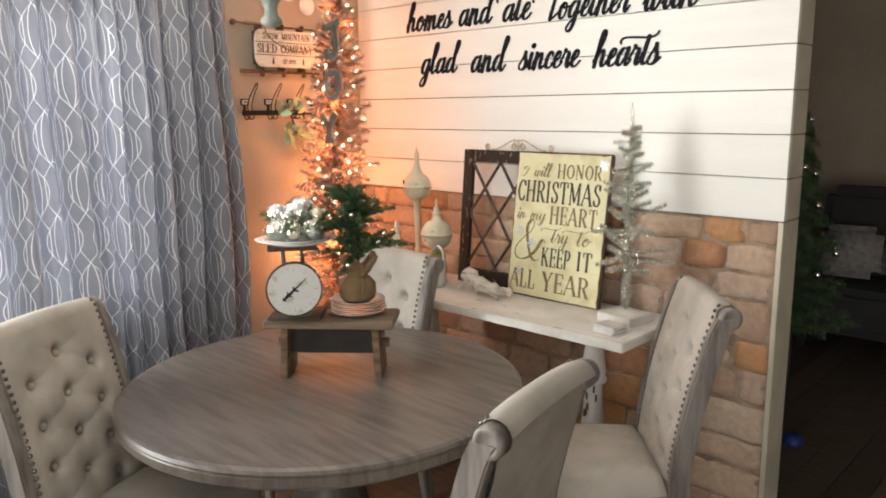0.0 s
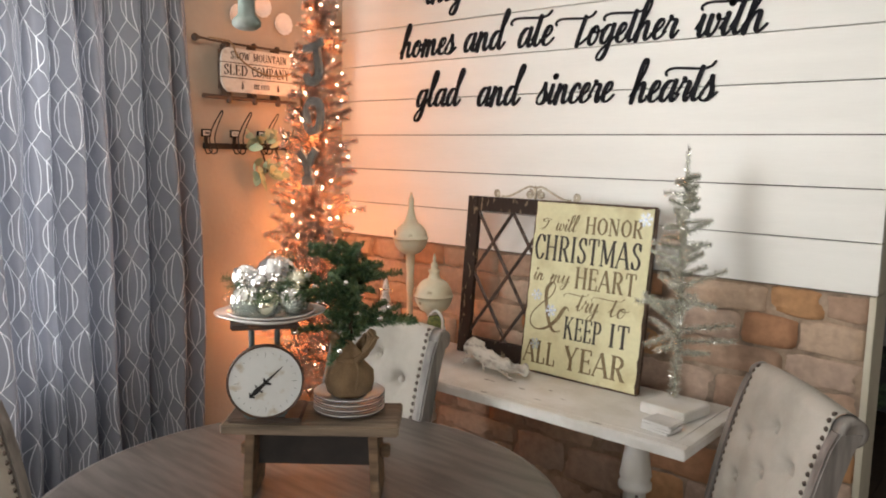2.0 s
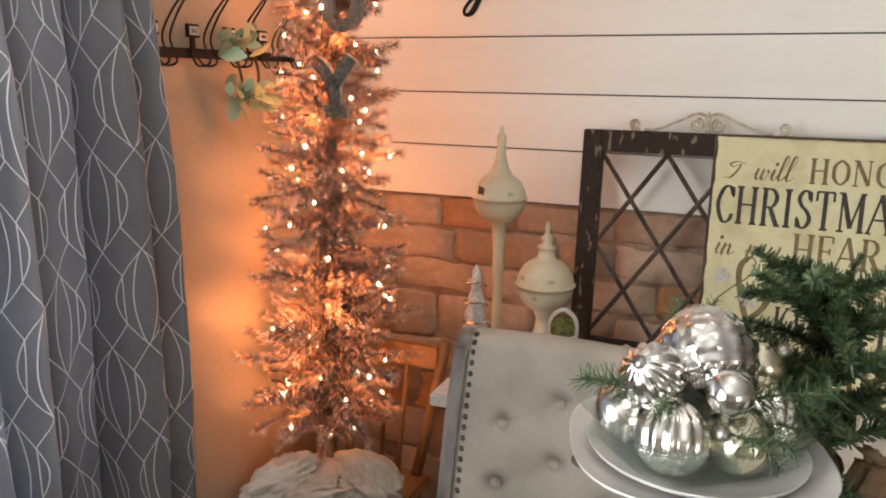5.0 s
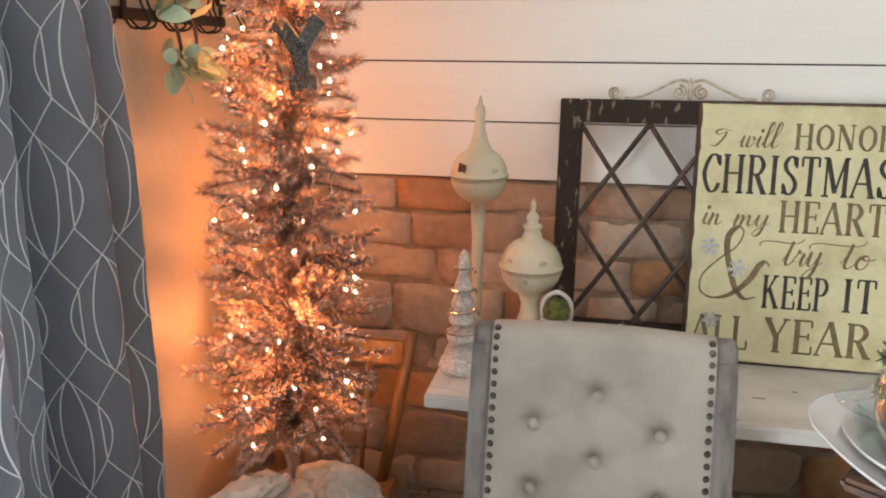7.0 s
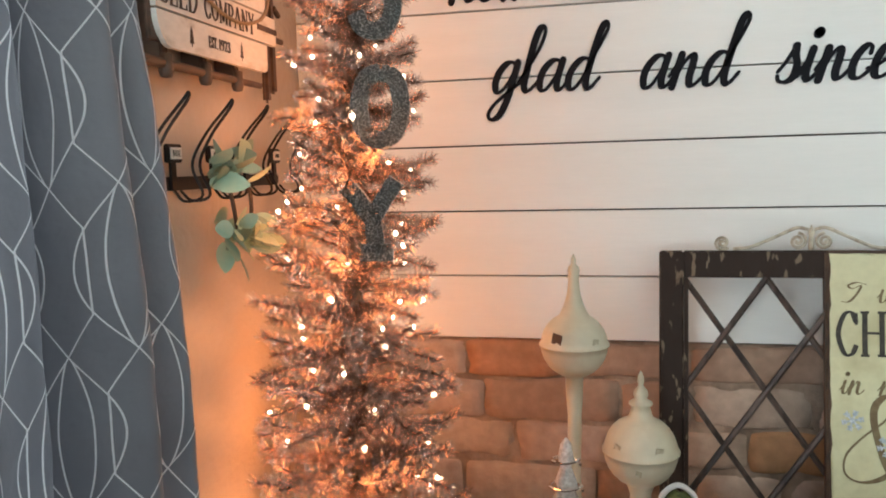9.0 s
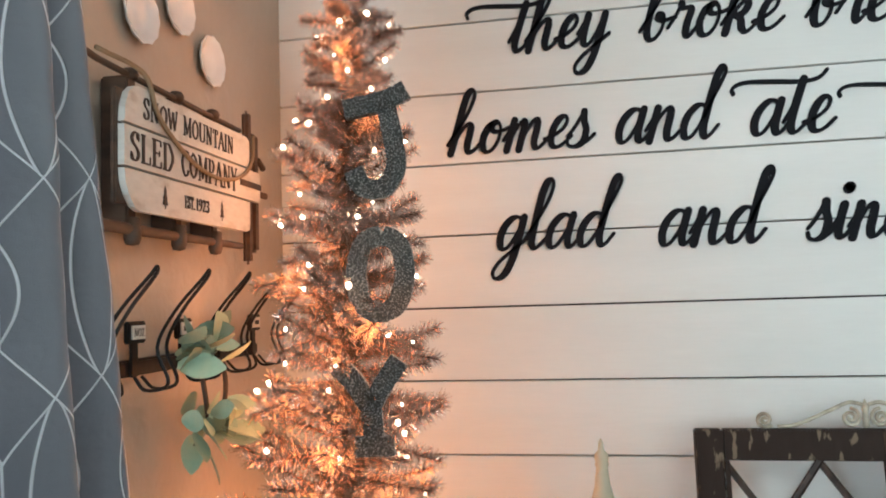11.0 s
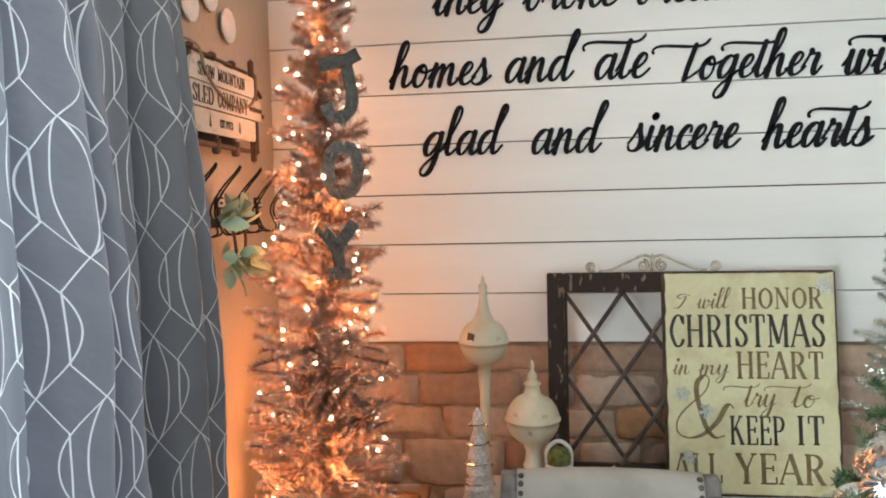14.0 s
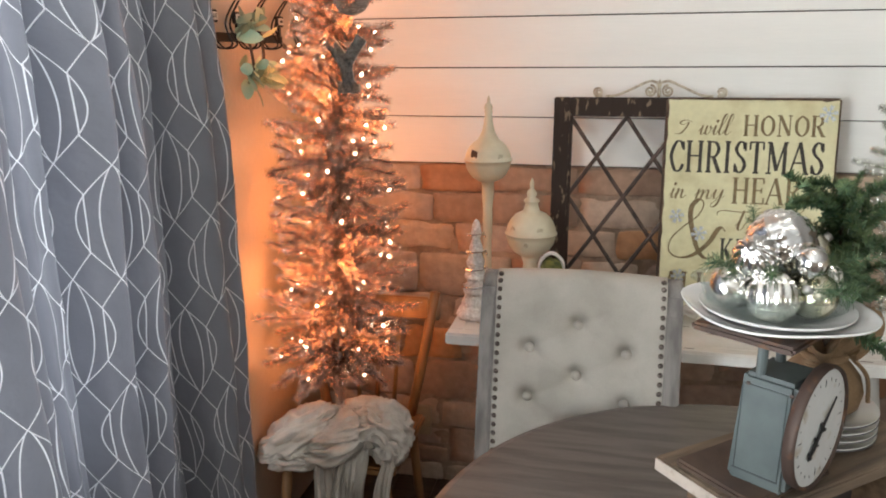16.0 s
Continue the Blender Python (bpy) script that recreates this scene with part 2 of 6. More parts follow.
def dining_chair(m, label):
    ch = thing("dining_chair", label, "chair", m, "chairs round the table")
    W, top = 0.203, 1.03
    # padded back with button tufts
    bm = bmesh.new()
    nx, nz = 64, 90
    grid = []
    for j in range(nz + 1):
        s = j / nz
        line = []
        for i in range(nx + 1):
            x = -W + 2 * W * i / nx
            if s < 0.86:
                z = 0.47 + (top - 0.03 - 0.47) * s / 0.86
                y = chair_line(z) - 0.012
                puff = 0.013 * (1 - abs(x / W) ** 6)
                for bx, bz in BUTTONS:
                    d2 = ((x - bx) ** 2 + (z - bz) ** 2)
                    puff -= 0.024 * math.exp(-d2 / 0.00036) + 0.013 * math.exp(-d2 / 0.0019)
                if abs(x) < 0.135 and 0.48 < z < 0.95:
                    for q in (x / 0.116 + (z - 0.918) / 0.0585, x / 0.116 - (z - 0.918) / 0.0585):
                        puff -= 0.0034 * math.exp(-(((q + 1) % 2 - 1) / 0.07) ** 2)
                y -= puff
            else:
                a = (s - 0.86) / 0.14 * math.pi * 0.95
                z0, y0, rr = top - 0.03, chair_line(top - 0.03) - 0.012 - 0.013 * (1 - abs(x / W) ** 6) * (1 - (s - 0.86) / 0.14), 0.037
                y, z = y0 + rr * (1 - math.cos(a)), z0 + rr * math.sin(a)
            z += 0.010 * (1 - (x / W) ** 2) * s
            line.append(bm.verts.new((x, y, z)))
        grid.append(line)
    for a, b in zip(grid, grid[1:]):
        for i in range(nx):
            bm.faces.new((a[i], a[i + 1], b[i + 1], b[i]))
    back = part("backrest", bm, M_linen, ch, "button-tufted linen backrest", True)
    # rear panel
    bm = bmesh.new()
    prev = None
    for j in range(13):
        z = 0.44 + (top - 0.03 - 0.44) * j / 12
        y = chair_line(z) + 0.05 - (0.0 if j < 11 else 0.006 * (j - 10))
        row = [bm.verts.new((-W, y, z)), bm.verts.new((W, y, z))]
        if prev:
            bm.faces.new((prev[0], prev[1], row[1], row[0]))
        prev = row
    part("rear_panel", bm, M_linen, ch, "plain linen rear panel", True)
    for bx, bz in BUTTONS:
        if bz > 0.47:
            part("button", lathe([(0, 0.0075), (0.006, 0.0065), (0.0105, 0.003), (0.0125, -0.002), (0.0125, -0.008)], 16, m=pose(bx, chair_line(bz) - 0.0005, bz, 82)), M_linen, back, smooth=True)
    for s in (-1, 1):
        # rail of the back, from the floor to the rolled top
        bm = bmesh.new()
        pts = [(0.30, 0.0), (0.262, 0.2), (0.235, 0.42)] + [(chair_line(z) + 0.012, z) for z in (0.5, 0.6, 0.7, 0.8, 0.9, 0.96)] + [(chair_line(1.0) + 0.02, 1.004)]
        prev = None
        for k, (y, z) in enumerate(pts):
            h = 0.024 if z < 0.3 else 0.03
            ring = [bm.verts.new((s * W - 0.001 * s if q in (0, 3) else s * (W + 0.037), y + (-h if q < 2 else h), z)) for q in range(4)]
            if prev:
                for q in range(4):
                    bm.faces.new((prev[q], prev[(q + 1) % 4], ring[(q + 1) % 4], ring[q]))
            else:
                bm.faces.new(ring)
            prev = ring
        bm.faces.new(prev)
        bmesh.ops.bevel(bm, geom=bm.edges[:], offset=0.005, segments=2, affect="EDGES")
        post = part("back_post", bm, M_greywood, ch, "grey washed wooden post")
        roll = pose(s * (W - 0.0015), chair_line(1.0) + 0.026, 1.0, 0, s * 90, 0)
        part("scroll", lathe([(0, 0), (0.034, 0), (0.034, 0.031), (0.032, 0.0355), (0.028, 0.038), (0.020, 0.0375), (0.018, 0.0355), (0, 0.0355)], 32, m=roll), M_greywood, post, "rounded wooden roll end", True)
        for k in range(24):
            z = 0.50 + 0.0216 * k
            part("nail", lathe([(0, 0.0062), (0.004, 0.0052), (0.0064, 0.002), (0.007, 0)], 10, m=pose(s * (W - 0.009), chair_line(z) - 0.0135, z, 82)), M_nail, post)
        for a in (22, 50):
            y, z = chair_line(1.0) + 0.025 - 0.0375 * math.cos(radians(a)), 1.003 + 0.0375 * math.sin(radians(a))
            part("nail", lathe([(0, 0.0062), (0.004, 0.0052), (0.0064, 0.002), (0.007, 0)], 10, m=pose(s * (W - 0.009), y, z, 90 - a)), M_nail, post)
    # seat
    seat = thing_mesh_seat(ch)
    part("seat_frame", boxed(-0.215, 0.215, -0.235, 0.215, 0.36, 0.425, 0.006), M_greywood, ch, "grey washed seat frame")
    for x in (-0.19, 0.19):
        part("leg", lathe([(0, 0), (0.016, 0), (0.02, 0.03), (0.018, 0.05), (0.026, 0.25), (0.022, 0.3), (0.028, 0.33), (0.028, 0.37), (0, 0.37)], 16, m=pose(x, -0.205, 0)), M_greywood, ch, smooth=True)
    return ch


def thing_mesh_seat(ch):
    bm = bmesh.new()
    n = 20
    g = []
    for j in range(n + 1):
        row = []
        for i in range(n + 1):
            u, v = 2 * i / n - 1, 2 * j / n - 1
            e = max(abs(u), abs(v))
            x, y = u * 0.225, -0.02 + v * 0.235
            k = 1 - 0.06 * (abs(u) * abs(v)) ** 3
            z = 0.425 + 0.072 * (1 - e ** 8) ** 0.5 + 0.012 * (1 - u * u) * (1 - v * v)
            row.append(bm.verts.new((x * k, y * k, z)))
        g.append(row)
    for a, b in zip(g, g[1:]):
        for i in range(n):
            bm.faces.new((a[i], a[i + 1], b[i + 1], b[i]))
    return part("seat", bm, M_linen, ch, "padded linen seat", True)


chair = dining_chair(pose(-1.838, 1.785, 0), "tufted beige linen dining chair before the console")
A = copy_thing(chair, pose(-1.58, 0.908, 0, 0, 0, 117.7))
B = copy_thing(chair, pose(-0.835, 2.08, 0, 0, 0, -48))
C = copy_thing(chair, pose(-0.796, 1.192, 0, 0, 0, -80))
tagged(A, "tufted beige linen dining chair beside the curtain")
tagged(B, "tufted beige linen dining chair by the stone wall")
tagged(C, "tufted beige linen dining chair, back to the room")
# ---- lettering drawn with a pen ----
def line_points(text):
    return [tuple(float(v) for v in p.split(",")) for p in text.split()]


def ribbon(bm, pts, widths, depth, m):
    """A flat stroke of changing width in the xz plane, its front towards -y."""
    pts = [Vector((p[0], 0, p[1])) for p in pts]
    rings = []
    for i, p in enumerate(pts):
        d = pts[min(i + 1, len(pts) - 1)] - pts[max(i - 1, 0)]
        if d.length < 1e-9:
            d = Vector((1, 0, 0))
        d.normalize()
        nrm = Vector((-d.z, 0, d.x)) * widths[i] / 2
        rings.append([bm.verts.new(m @ q) for q in (p + nrm, p - nrm, p - nrm + Vector((0, -depth, 0)), p + nrm + Vector((0, -depth, 0)))])
    for a, b in zip(rings, rings[1:]):
        for k in range(4):
            bm.faces.new((a[k], a[(k + 1) % 4], b[(k + 1) % 4], b[k]))
    bm.faces.new(rings[0])
    bm.faces.new(rings[-1][::-1])


LOOP = "-.08,.3 .14,.85 .32,1.5 .38,2.0 .31,2.28 .18,2.18 .12,1.7 .1,1 "
BOWL = ".6,.72 .5,.96 .3,.96 .12,.7 .07,.35 .16,.06 .32,.06 .48,.36 .6,.8"
TAIL = " .6,.3 .55,-.3 .42,-.75 .2,-.86 .08,-.66 .2,-.36 .5,-.02 .86,.34"
BAR = "-1.5,1.3 -1.56,1.46 -1.44,1.62 -1.15,1.68 -.6,1.64 .0,1.58 .4,1.6 .62,1.72 .72,1.92"
SCRIPT = {  # advance, strokes; upright letters joined as by a brush
    "a": (0.86, [BOWL, ".62,.98 .6,.6 .6,.25 .68,.03 .8,.08 .94,.34"]),
    "b": (0.72, [LOOP + ".1,.35 .2,.03 .38,.05 .5,.36 .47,.74 .36,.8 .34,.66 .5,.58 .8,.66"]),
    "c": (0.6, [".48,.74 .46,.94 .32,1.0 .14,.74 .08,.4 .16,.08 .34,.02 .5,.14 .66,.36"]),
    "d": (0.92, [BOWL, ".54,.5 .66,1.1 .8,1.7 .86,2.1 .78,2.3 .68,2.1 .63,1.5 .6,.8 .6,.3 .69,.03 .82,.08 .98,.36"]),
    "e": (0.62, ["-.08,.3 .18,.4 .4,.62 .46,.86 .36,1.0 .2,.88 .1,.5 .16,.12 .32,.02 .5,.12 .68,.36"]),
    "g": (0.86, [BOWL, ".62,.98" + TAIL]),
    "h": (0.86, [LOOP + ".08,.4 .06,.0", ".08,.25 .2,.68 .36,.95 .48,.9 .5,.6 .5,.25 .58,.03 .72,.08 .9,.34"]),
    "i": (0.44, ["-.06,.32 .06,.62 .14,.95", ".14,.98 .12,.6 .12,.25 .2,.03 .32,.08 .48,.34", ".16,1.5 .18,1.56"]),
    "k": (0.8, [LOOP + ".08,.4 .06,.0", ".08,.3 .24,.75 .4,.98 .5,.84 .42,.6 .22,.52", ".26,.52 .38,.4 .46,.12 .58,.0 .7,.08 .86,.34"]),
    "l": (0.5, [LOOP + ".1,.5 .12,.2 .22,.02 .36,.1 .54,.36"]),
    "m": (1.2, ["-.06,.34 .06,.65 .14,.95", ".14,.98 .12,.5 .1,.0", ".12,.25 .24,.68 .38,.95 .46,.86 .46,.5 .45,.0", ".47,.25 .58,.68 .72,.95 .82,.9 .84,.6 .84,.25 .92,.03 1.06,.08 1.24,.34"]),
    "n": (0.88, ["-.06,.34 .06,.65 .14,.95", ".14,.98 .12,.5 .1,.0", ".12,.25 .24,.68 .4,.95 .5,.9 .52,.6 .52,.25 .6,.03 .74,.08 .92,.34"]),
    "o": (0.74, [".34,.96 .16,.82 .07,.42 .18,.05 .38,.04 .52,.34 .52,.74 .38,.98 .24,.86 .32,.68 .54,.66 .8,.78"]),
    "r": (0.68, ["-.06,.34 .08,.72 .16,1.06", ".16,1.08 .22,.92 .4,.92 .46,.8 .42,.45 .44,.12 .54,.02 .72,.34"]),
    "s": (0.64, ["-.06,.32 .1,.62 .26,1.1", ".27,1.12 .32,.82 .44,.5 .42,.14 .24,.0 .04,.04 -.04,.2", ".38,.08 .52,.14 .7,.36"]),
    "t": (0.52, ["-.06,.34 .06,.7 .14,1.1", ".2,1.66 .16,1.1 .13,.6 .13,.25 .22,.03 .36,.08 .56,.36", BAR]),
    "T": (0.66, [".22,1.66 .16,1.1 .1,.5 .08,.0", BAR, ".1,.04 .3,.12 .5,.3 .72,.5"]),
    "u": (0.88, ["-.06,.34 .06,.65 .14,.95", ".14,.98 .12,.5 .16,.12 .3,.03 .46,.3 .6,.95", ".61,.98 .59,.5 .61,.2 .7,.03 .84,.08 .98,.34"]),
    "w": (1.05, ["-.06,.4 .06,.7 .14,.95", ".14,.98 .12,.5 .16,.12 .28,.03 .42,.28 .5,.9", ".5,.95 .48,.5 .52,.12 .66,.03 .82,.3 .86,.75 .78,.98 .84,.76 1.1,.74"]),
    "y": (0.86, ["-.06,.4 .06,.7 .14,.95", ".14,.98 .12,.5 .16,.12 .3,.03 .46,.3 .6,.95", ".62,.98" + TAIL]),
    "I": (1.0, [".9,1.7 .5,1.9 .2,1.6 .4,1.3 .7,1.6 .62,.8 .4,.1 .1,.1"]),
    "&": (1.9, ["1.95,1.0 1.8,1.12 1.66,1.0 1.5,.55 1.1,.12 .6,.0 .18,.2 .1,.65 .42,1.12 .8,1.5 .88,1.9 .68,2.08 .48,1.85 .55,1.45 .85,.85 1.2,.3 1.55,.02 1.85,.08"]),
}


def pen_word(word, x0, x1, base, xh, slant=0.04, thick=0.24, thin=0.10, depth=0.006, m=Matrix(), only=None, rise=1.0):
    """One word from x0 to x1 on the line base, with letters xh high."""
    total = sum(SCRIPT[c][0] for c in word)
    k = (x1 - x0) / total
    bm = bmesh.new()
    at = 0.0
    step = 0
    for nth, c in enumerate(word):
        adv, strokes = SCRIPT[c]
        for s in strokes if only in (None, nth) else ():
            p = spline([(x, y if y < 1 else 1 + (y - 1) * rise, 0) for x, y in line_points(s)], 6)
            pts = [(x0 + (at + q.x) * k + slant * q.y * xh, base + q.y * xh) for q in p]
            ws = []
            for i in range(len(p)):
                d = p[min(i + 1, len(p) - 1)] - p[max(i - 1, 0)]
                down = max(0.0, -d.y / max(d.length, 1e-6))
                ws.append(xh * (thin + (thick - thin) * down ** 0.8))
            if len(line_points(s)) == 2 and c == "i":
                ws = [xh * 0.3] * len(ws)
            for _ in range(2):
                ws = [(ws[max(i - 1, 0)] + 2 * ws[i] + ws[min(i + 1, len(ws) - 1)]) / 4 for i in range(len(ws))]
            step += 1
            deep = depth * (1 + 0.06 * step + (0.03 if nth % 2 else 0))
            ribbon(bm, pts, ws, deep, m)
            for (ex, ez), w in ((pts[0], ws[0]), (pts[-1], ws[-1])):
                lathe([(0, 0), (w / 2, 0), (w / 2, deep * 1.004), (0, deep * 1.004)], 10, bm, m @ pose(ex, 0, ez, 90, 0, 0))
        at += adv
    return bm


# upright letters with serifs: width, then strokes (T thick, t thin, c curved)
CAPS = {
    "A": (.84, "t0,.02 .4,1|T.4,1 .74,.02|t.16,.36 .6,.36|t-.08,.02 .12,.02|t.6,.02 .88,.02"),
    "C": (.74, "c.7,.75 .55,.97 .3,.92 .1,.5 .3,.06 .55,.05 .7,.25|t.7,.7 .7,.97"),
    "D": (.8, "T.14,.02 .14,.98|c.14,.97 .45,.95 .72,.5 .45,.05 .14,.03|t0,.02 .24,.02|t0,.98 .24,.98"),
    "E": (.68, "T.14,.02 .14,.98|t0,.98 .6,.98|t0,.02 .62,.02|t.14,.52 .5,.52|t.6,.98 .6,.78|t.62,.02 .62,.24|t.5,.42 .5,.62"),
    "H": (.88, "T.14,.02 .14,.98|T.7,.02 .7,.98|t.14,.52 .7,.52|t0,.02 .28,.02|t0,.98 .28,.98|t.56,.02 .84,.02|t.56,.98 .84,.98"),
    "I": (.36, "T.14,.02 .14,.98|t0,.02 .28,.02|t0,.98 .28,.98"),
    "K": (.86, "T.14,.02 .14,.98|t.16,.42 .62,.98|T.34,.6 .7,.02|t0,.02 .28,.02|t0,.98 .28,.98|t.5,.98 .76,.98|t.56,.02 .84,.02"),
    "L": (.66, "T.14,.02 .14,.98|t0,.98 .28,.98|t0,.02 .6,.02|t.6,.02 .6,.28"),
    "M": (1.04, "t.14,.02 .14,.98|T.16,.98 .5,.1|t.5,.1 .84,.98|T.86,.02 .86,.98|t0,.02 .26,.02|t0,.98 .2,.98|t.74,.02 1,.02|t.8,.98 1,.98"),
    "N": (.9, "t.14,.02 .14,.98|T.16,.98 .7,.05|t.72,.05 .72,.98|t0,.02 .26,.02|t0,.98 .2,.98|t.6,.98 .84,.98"),
    "O": (.82, "c.4,.97 .14,.78 .08,.5 .14,.22 .4,.03 .66,.22 .72,.5 .66,.78 .4,.97"),
    "P": (.7, "T.14,.02 .14,.98|c.14,.97 .45,.95 .6,.74 .45,.5 .14,.48|t0,.02 .28,.02|t0,.98 .2,.98"),
    "R": (.8, "T.14,.02 .14,.98|c.14,.97 .45,.95 .6,.74 .45,.52 .14,.5|T.36,.5 .66,.02|t0,.02 .28,.02|t0,.98 .2,.98|t.56,.02 .8,.02"),
    "S": (.62, "c.52,.76 .45,.95 .25,.97 .1,.78 .2,.6 .42,.45 .53,.25 .4,.05 .18,.05 .06,.24|t.54,.7 .54,.97|t.06,.03 .06,.3"),
    "T": (.74, "T.36,.02 .36,.98|t.04,.98 .68,.98|t.04,.98 .04,.74|t.68,.98 .68,.74|t.22,.02 .5,.02"),
    "U": (.84, "T.14,.98 .14,.3|c.14,.3 .2,.08 .42,.03 .64,.1 .7,.3|t.7,.3 .7,.98|t0,.98 .28,.98|t.58,.98 .82,.98"),
    "V": (.8, "T.06,.98 .38,.02|t.4,.02 .72,.98|t-.04,.98 .2,.98|t.6,.98 .82,.98"),
    "W": (1.1, "T.06,.98 .3,.02|t.32,.02 .52,.9|T.52,.9 .76,.02|t.78,.02 1,.98|t-.04,.98 .2,.98|t.88,.98 1.1,.98"),
    "1": (.4, "T.2,.02 .2,.98|t.04,.82 .2,.96|t.08,.02 .32,.02"),
    "2": (.62, "c.08,.74 .18,.95 .4,.95 .5,.74 .4,.48 .08,.06|t.06,.03 .54,.03|t.54,.03 .54,.2"),
    "3": (.6, "c.08,.8 .22,.97 .44,.9 .46,.66 .24,.54 .48,.42 .5,.16 .3,.02 .06,.16"),
    "9": (.62, "c.5,.62 .34,.46 .12,.54 .08,.78 .26,.97 .48,.86 .52,.56 .42,.2 .14,.02"),
    "Y": (.8, "T.06,.98 .36,.45|t.38,.45 .66,.98|T.37,.48 .37,.02|t-.04,.98 .2,.98|t.56,.98 .78,.98|t.24,.02 .52,.02"),
}


def cap_word(word, x0, x1, base, height, thick=0.17, thin=0.055, depth=0.0012, m=Matrix()):
    total = sum(CAPS[c][0] for c in word) + 0.1 * (len(word) - 1)
    k = (x1 - x0) / total
    bm = bmesh.new()
    at = 0.0
    for c in word:
        adv, text = CAPS[c]
        for s in text.split("|"):
            raw = line_points(s[1:])
            if s[0] == "c":
                p = [(q.x, q.y) for q in spline([(x, y, 0) for x, y in raw], 6)]
            else:
                p = raw
            pts = [(x0 + (at + x) * k, base + y * height) for x, y in p]
            ws = []
            for i in range(len(p)):
                dx, dy = (p[min(i + 1, len(p) - 1)][j] - p[max(i - 1, 0)][j] for j in (0, 1))
                f = abs(dy) / max(math.hypot(dx, dy), 1e-6)
                w = {"T": thick, "t": thin, "c": thin + (thick - thin) * f ** 1.5}[s[0]]
                ws.append(w * (k * f + height * (1 - f)) if s[0] != "t" else w * height)
            ribbon(bm, pts, ws, depth, m)
        at += adv + 0.1
    return bm


WORDS = [("they", -2.30, -2.09, 2.226, .073), ("broke", -2.02, -1.745, 2.226, .073), ("bread", -1.69, -1.40, 2.226, .073), ("in", -1.355, -1.25, 2.226, .073), ("their", -1.175, -0.90, 2.226, .073),
         ("homes", -2.44, -2.135, 2.01, .072), ("and", -2.085, -1.885, 2.01, .076), ("ate", -1.815, -1.66, 2.008, .076), ("Together", -1.555, -1.17, 1.995, .07), ("with", -1.105, -0.885, 1.99, .073),
         ("glad", -2.345, -2.105, 1.795, .076), ("and", -2.008, -1.805, 1.79, .078), ("sincere", -1.715, -1.40, 1.79, .075), ("hearts", -1.325, -1.03, 1.785, .075)]
M_letter = material("black painted wood", (0.008, 0.009, 0.012), 0.8, second=(0.012, 0.012, 0.016), bump=0.05)
M_letter.node_tree.nodes["Principled BSDF"].inputs["Specular IOR Level"].default_value = 0.2
for w, a, b, z, xh in WORDS:
    wall_word = thing("wall_word", 'black wooden script word "%s" on shiplap' % w.lower(), "lettering", pose(a, WALL_Y, z), "words on the wall")
    for n in range(len(w)):
        part("letter", pen_word(w, 0, b - a, 0, xh * 0.93, slant=0.27, thick=0.22, thin=0.105, only=n, rise=0.84), M_letter, wall_word)

# ---- left wall: sled sign, plates, hooks ----
M_sledwood = material("dark stained sled wood", (0.10, 0.055, 0.032), 0.6, second=(0.05, 0.03, 0.02), scale=14, stretch=(1, 0.4, 3))
M_sledwhite = material("distressed white board", (0.62, 0.59, 0.53), 0.6, second=(0.42, 0.36, 0.29), scale=18, stretch=(1, 0.3, 2), low=0.55, high=0.75)
M_sledtext = material("worn brown lettering", (0.05, 0.035, 0.028), 0.7)
M_rope = material("jute rope", (0.30, 0.21, 0.12), 0.9, bump=0.5, bump_scale=300)


def west(y, out, z):
    return pose(LEFT_X + out, y, z, 0, 0, 90)


sled = thing("sled_sign", "white plank sled sign with brown lettering", "sign", west(2.30, 0.0, 1.917))
for z0, z1, xr, chop in ((0.032, 0.088, 0.19, 1), (-0.028, 0.028, 0.236, 0), (-0.088, -0.032, 0.19, -1)):
    bm = bmesh.new()
    xl = -0.202
    xs = [(xl, z0), (xl, z1), (xr - 0.004, z1), (xr, z1 - 0.006), (xr, z0 + 0.006), (xr - 0.004, z0)]
    if chop > 0:
        xs = [(xl, z0), (xl + 0.002, z0 + 0.022), (xl + 0.010, z1 - 0.014), (xl + 0.022, z1 - 0.003), (xl + 0.034, z1), (xr - 0.012, z1), (xr - 0.003, z1 - 0.004), (xr, z1 - 0.014), (xr, z0)]
    if chop < 0:
        xs = [(xl + 0.036, z0), (xl + 0.024, z0 + 0.005), (xl + 0.010, z0 + 0.02), (xl + 0.002, z1 - 0.018), (xl, z1), (xr, z1), (xr, z0 + 0.014), (xr - 0.003, z0 + 0.004), (xr - 0.012, z0)]
    f = bm.faces.new([bm.verts.new((x, -0.065, z)) for x, z in xs])
    r = bmesh.ops.extrude_face_region(bm, geom=[f])
    bmesh.ops.translate(bm, verts=[v for v in r["geom"] if isinstance(v, bmesh.types.BMVert)], vec=(0, 0.010, 0))
    part("plank", bm, M_sledwhite, sled)
part("backing_board", boxed(-0.207, 0.182, -0.0545, -0.046, -0.080, 0.080, 0.002), M_sledwood, sled, "dark board behind the planks")
for w, a, b, z, h in (("SNOW", -0.158, -0.066, 0.044, 0.031), ("MOUNTAIN", -0.049, 0.122, 0.044, 0.031), ("SLED", -0.190, -0.078, -0.020, 0.041), ("COMPANY", -0.056, 0.136, -0.020, 0.041), ("EST", -0.046, -0.020, -0.070, 0.020), ("1923", -0.011, 0.031, -0.070, 0.020)):
    part("lettering", cap_word(w, a, b, z, h, m=Matrix.Translation((0, -0.0654, 0))), M_sledtext, sled, 'brown serif lettering "%s"' % w)
part("lettering", boxed(-0.018, -0.0155, -0.0664, -0.0654, -0.070, -0.067), M_sledtext, sled, "brown full stop")
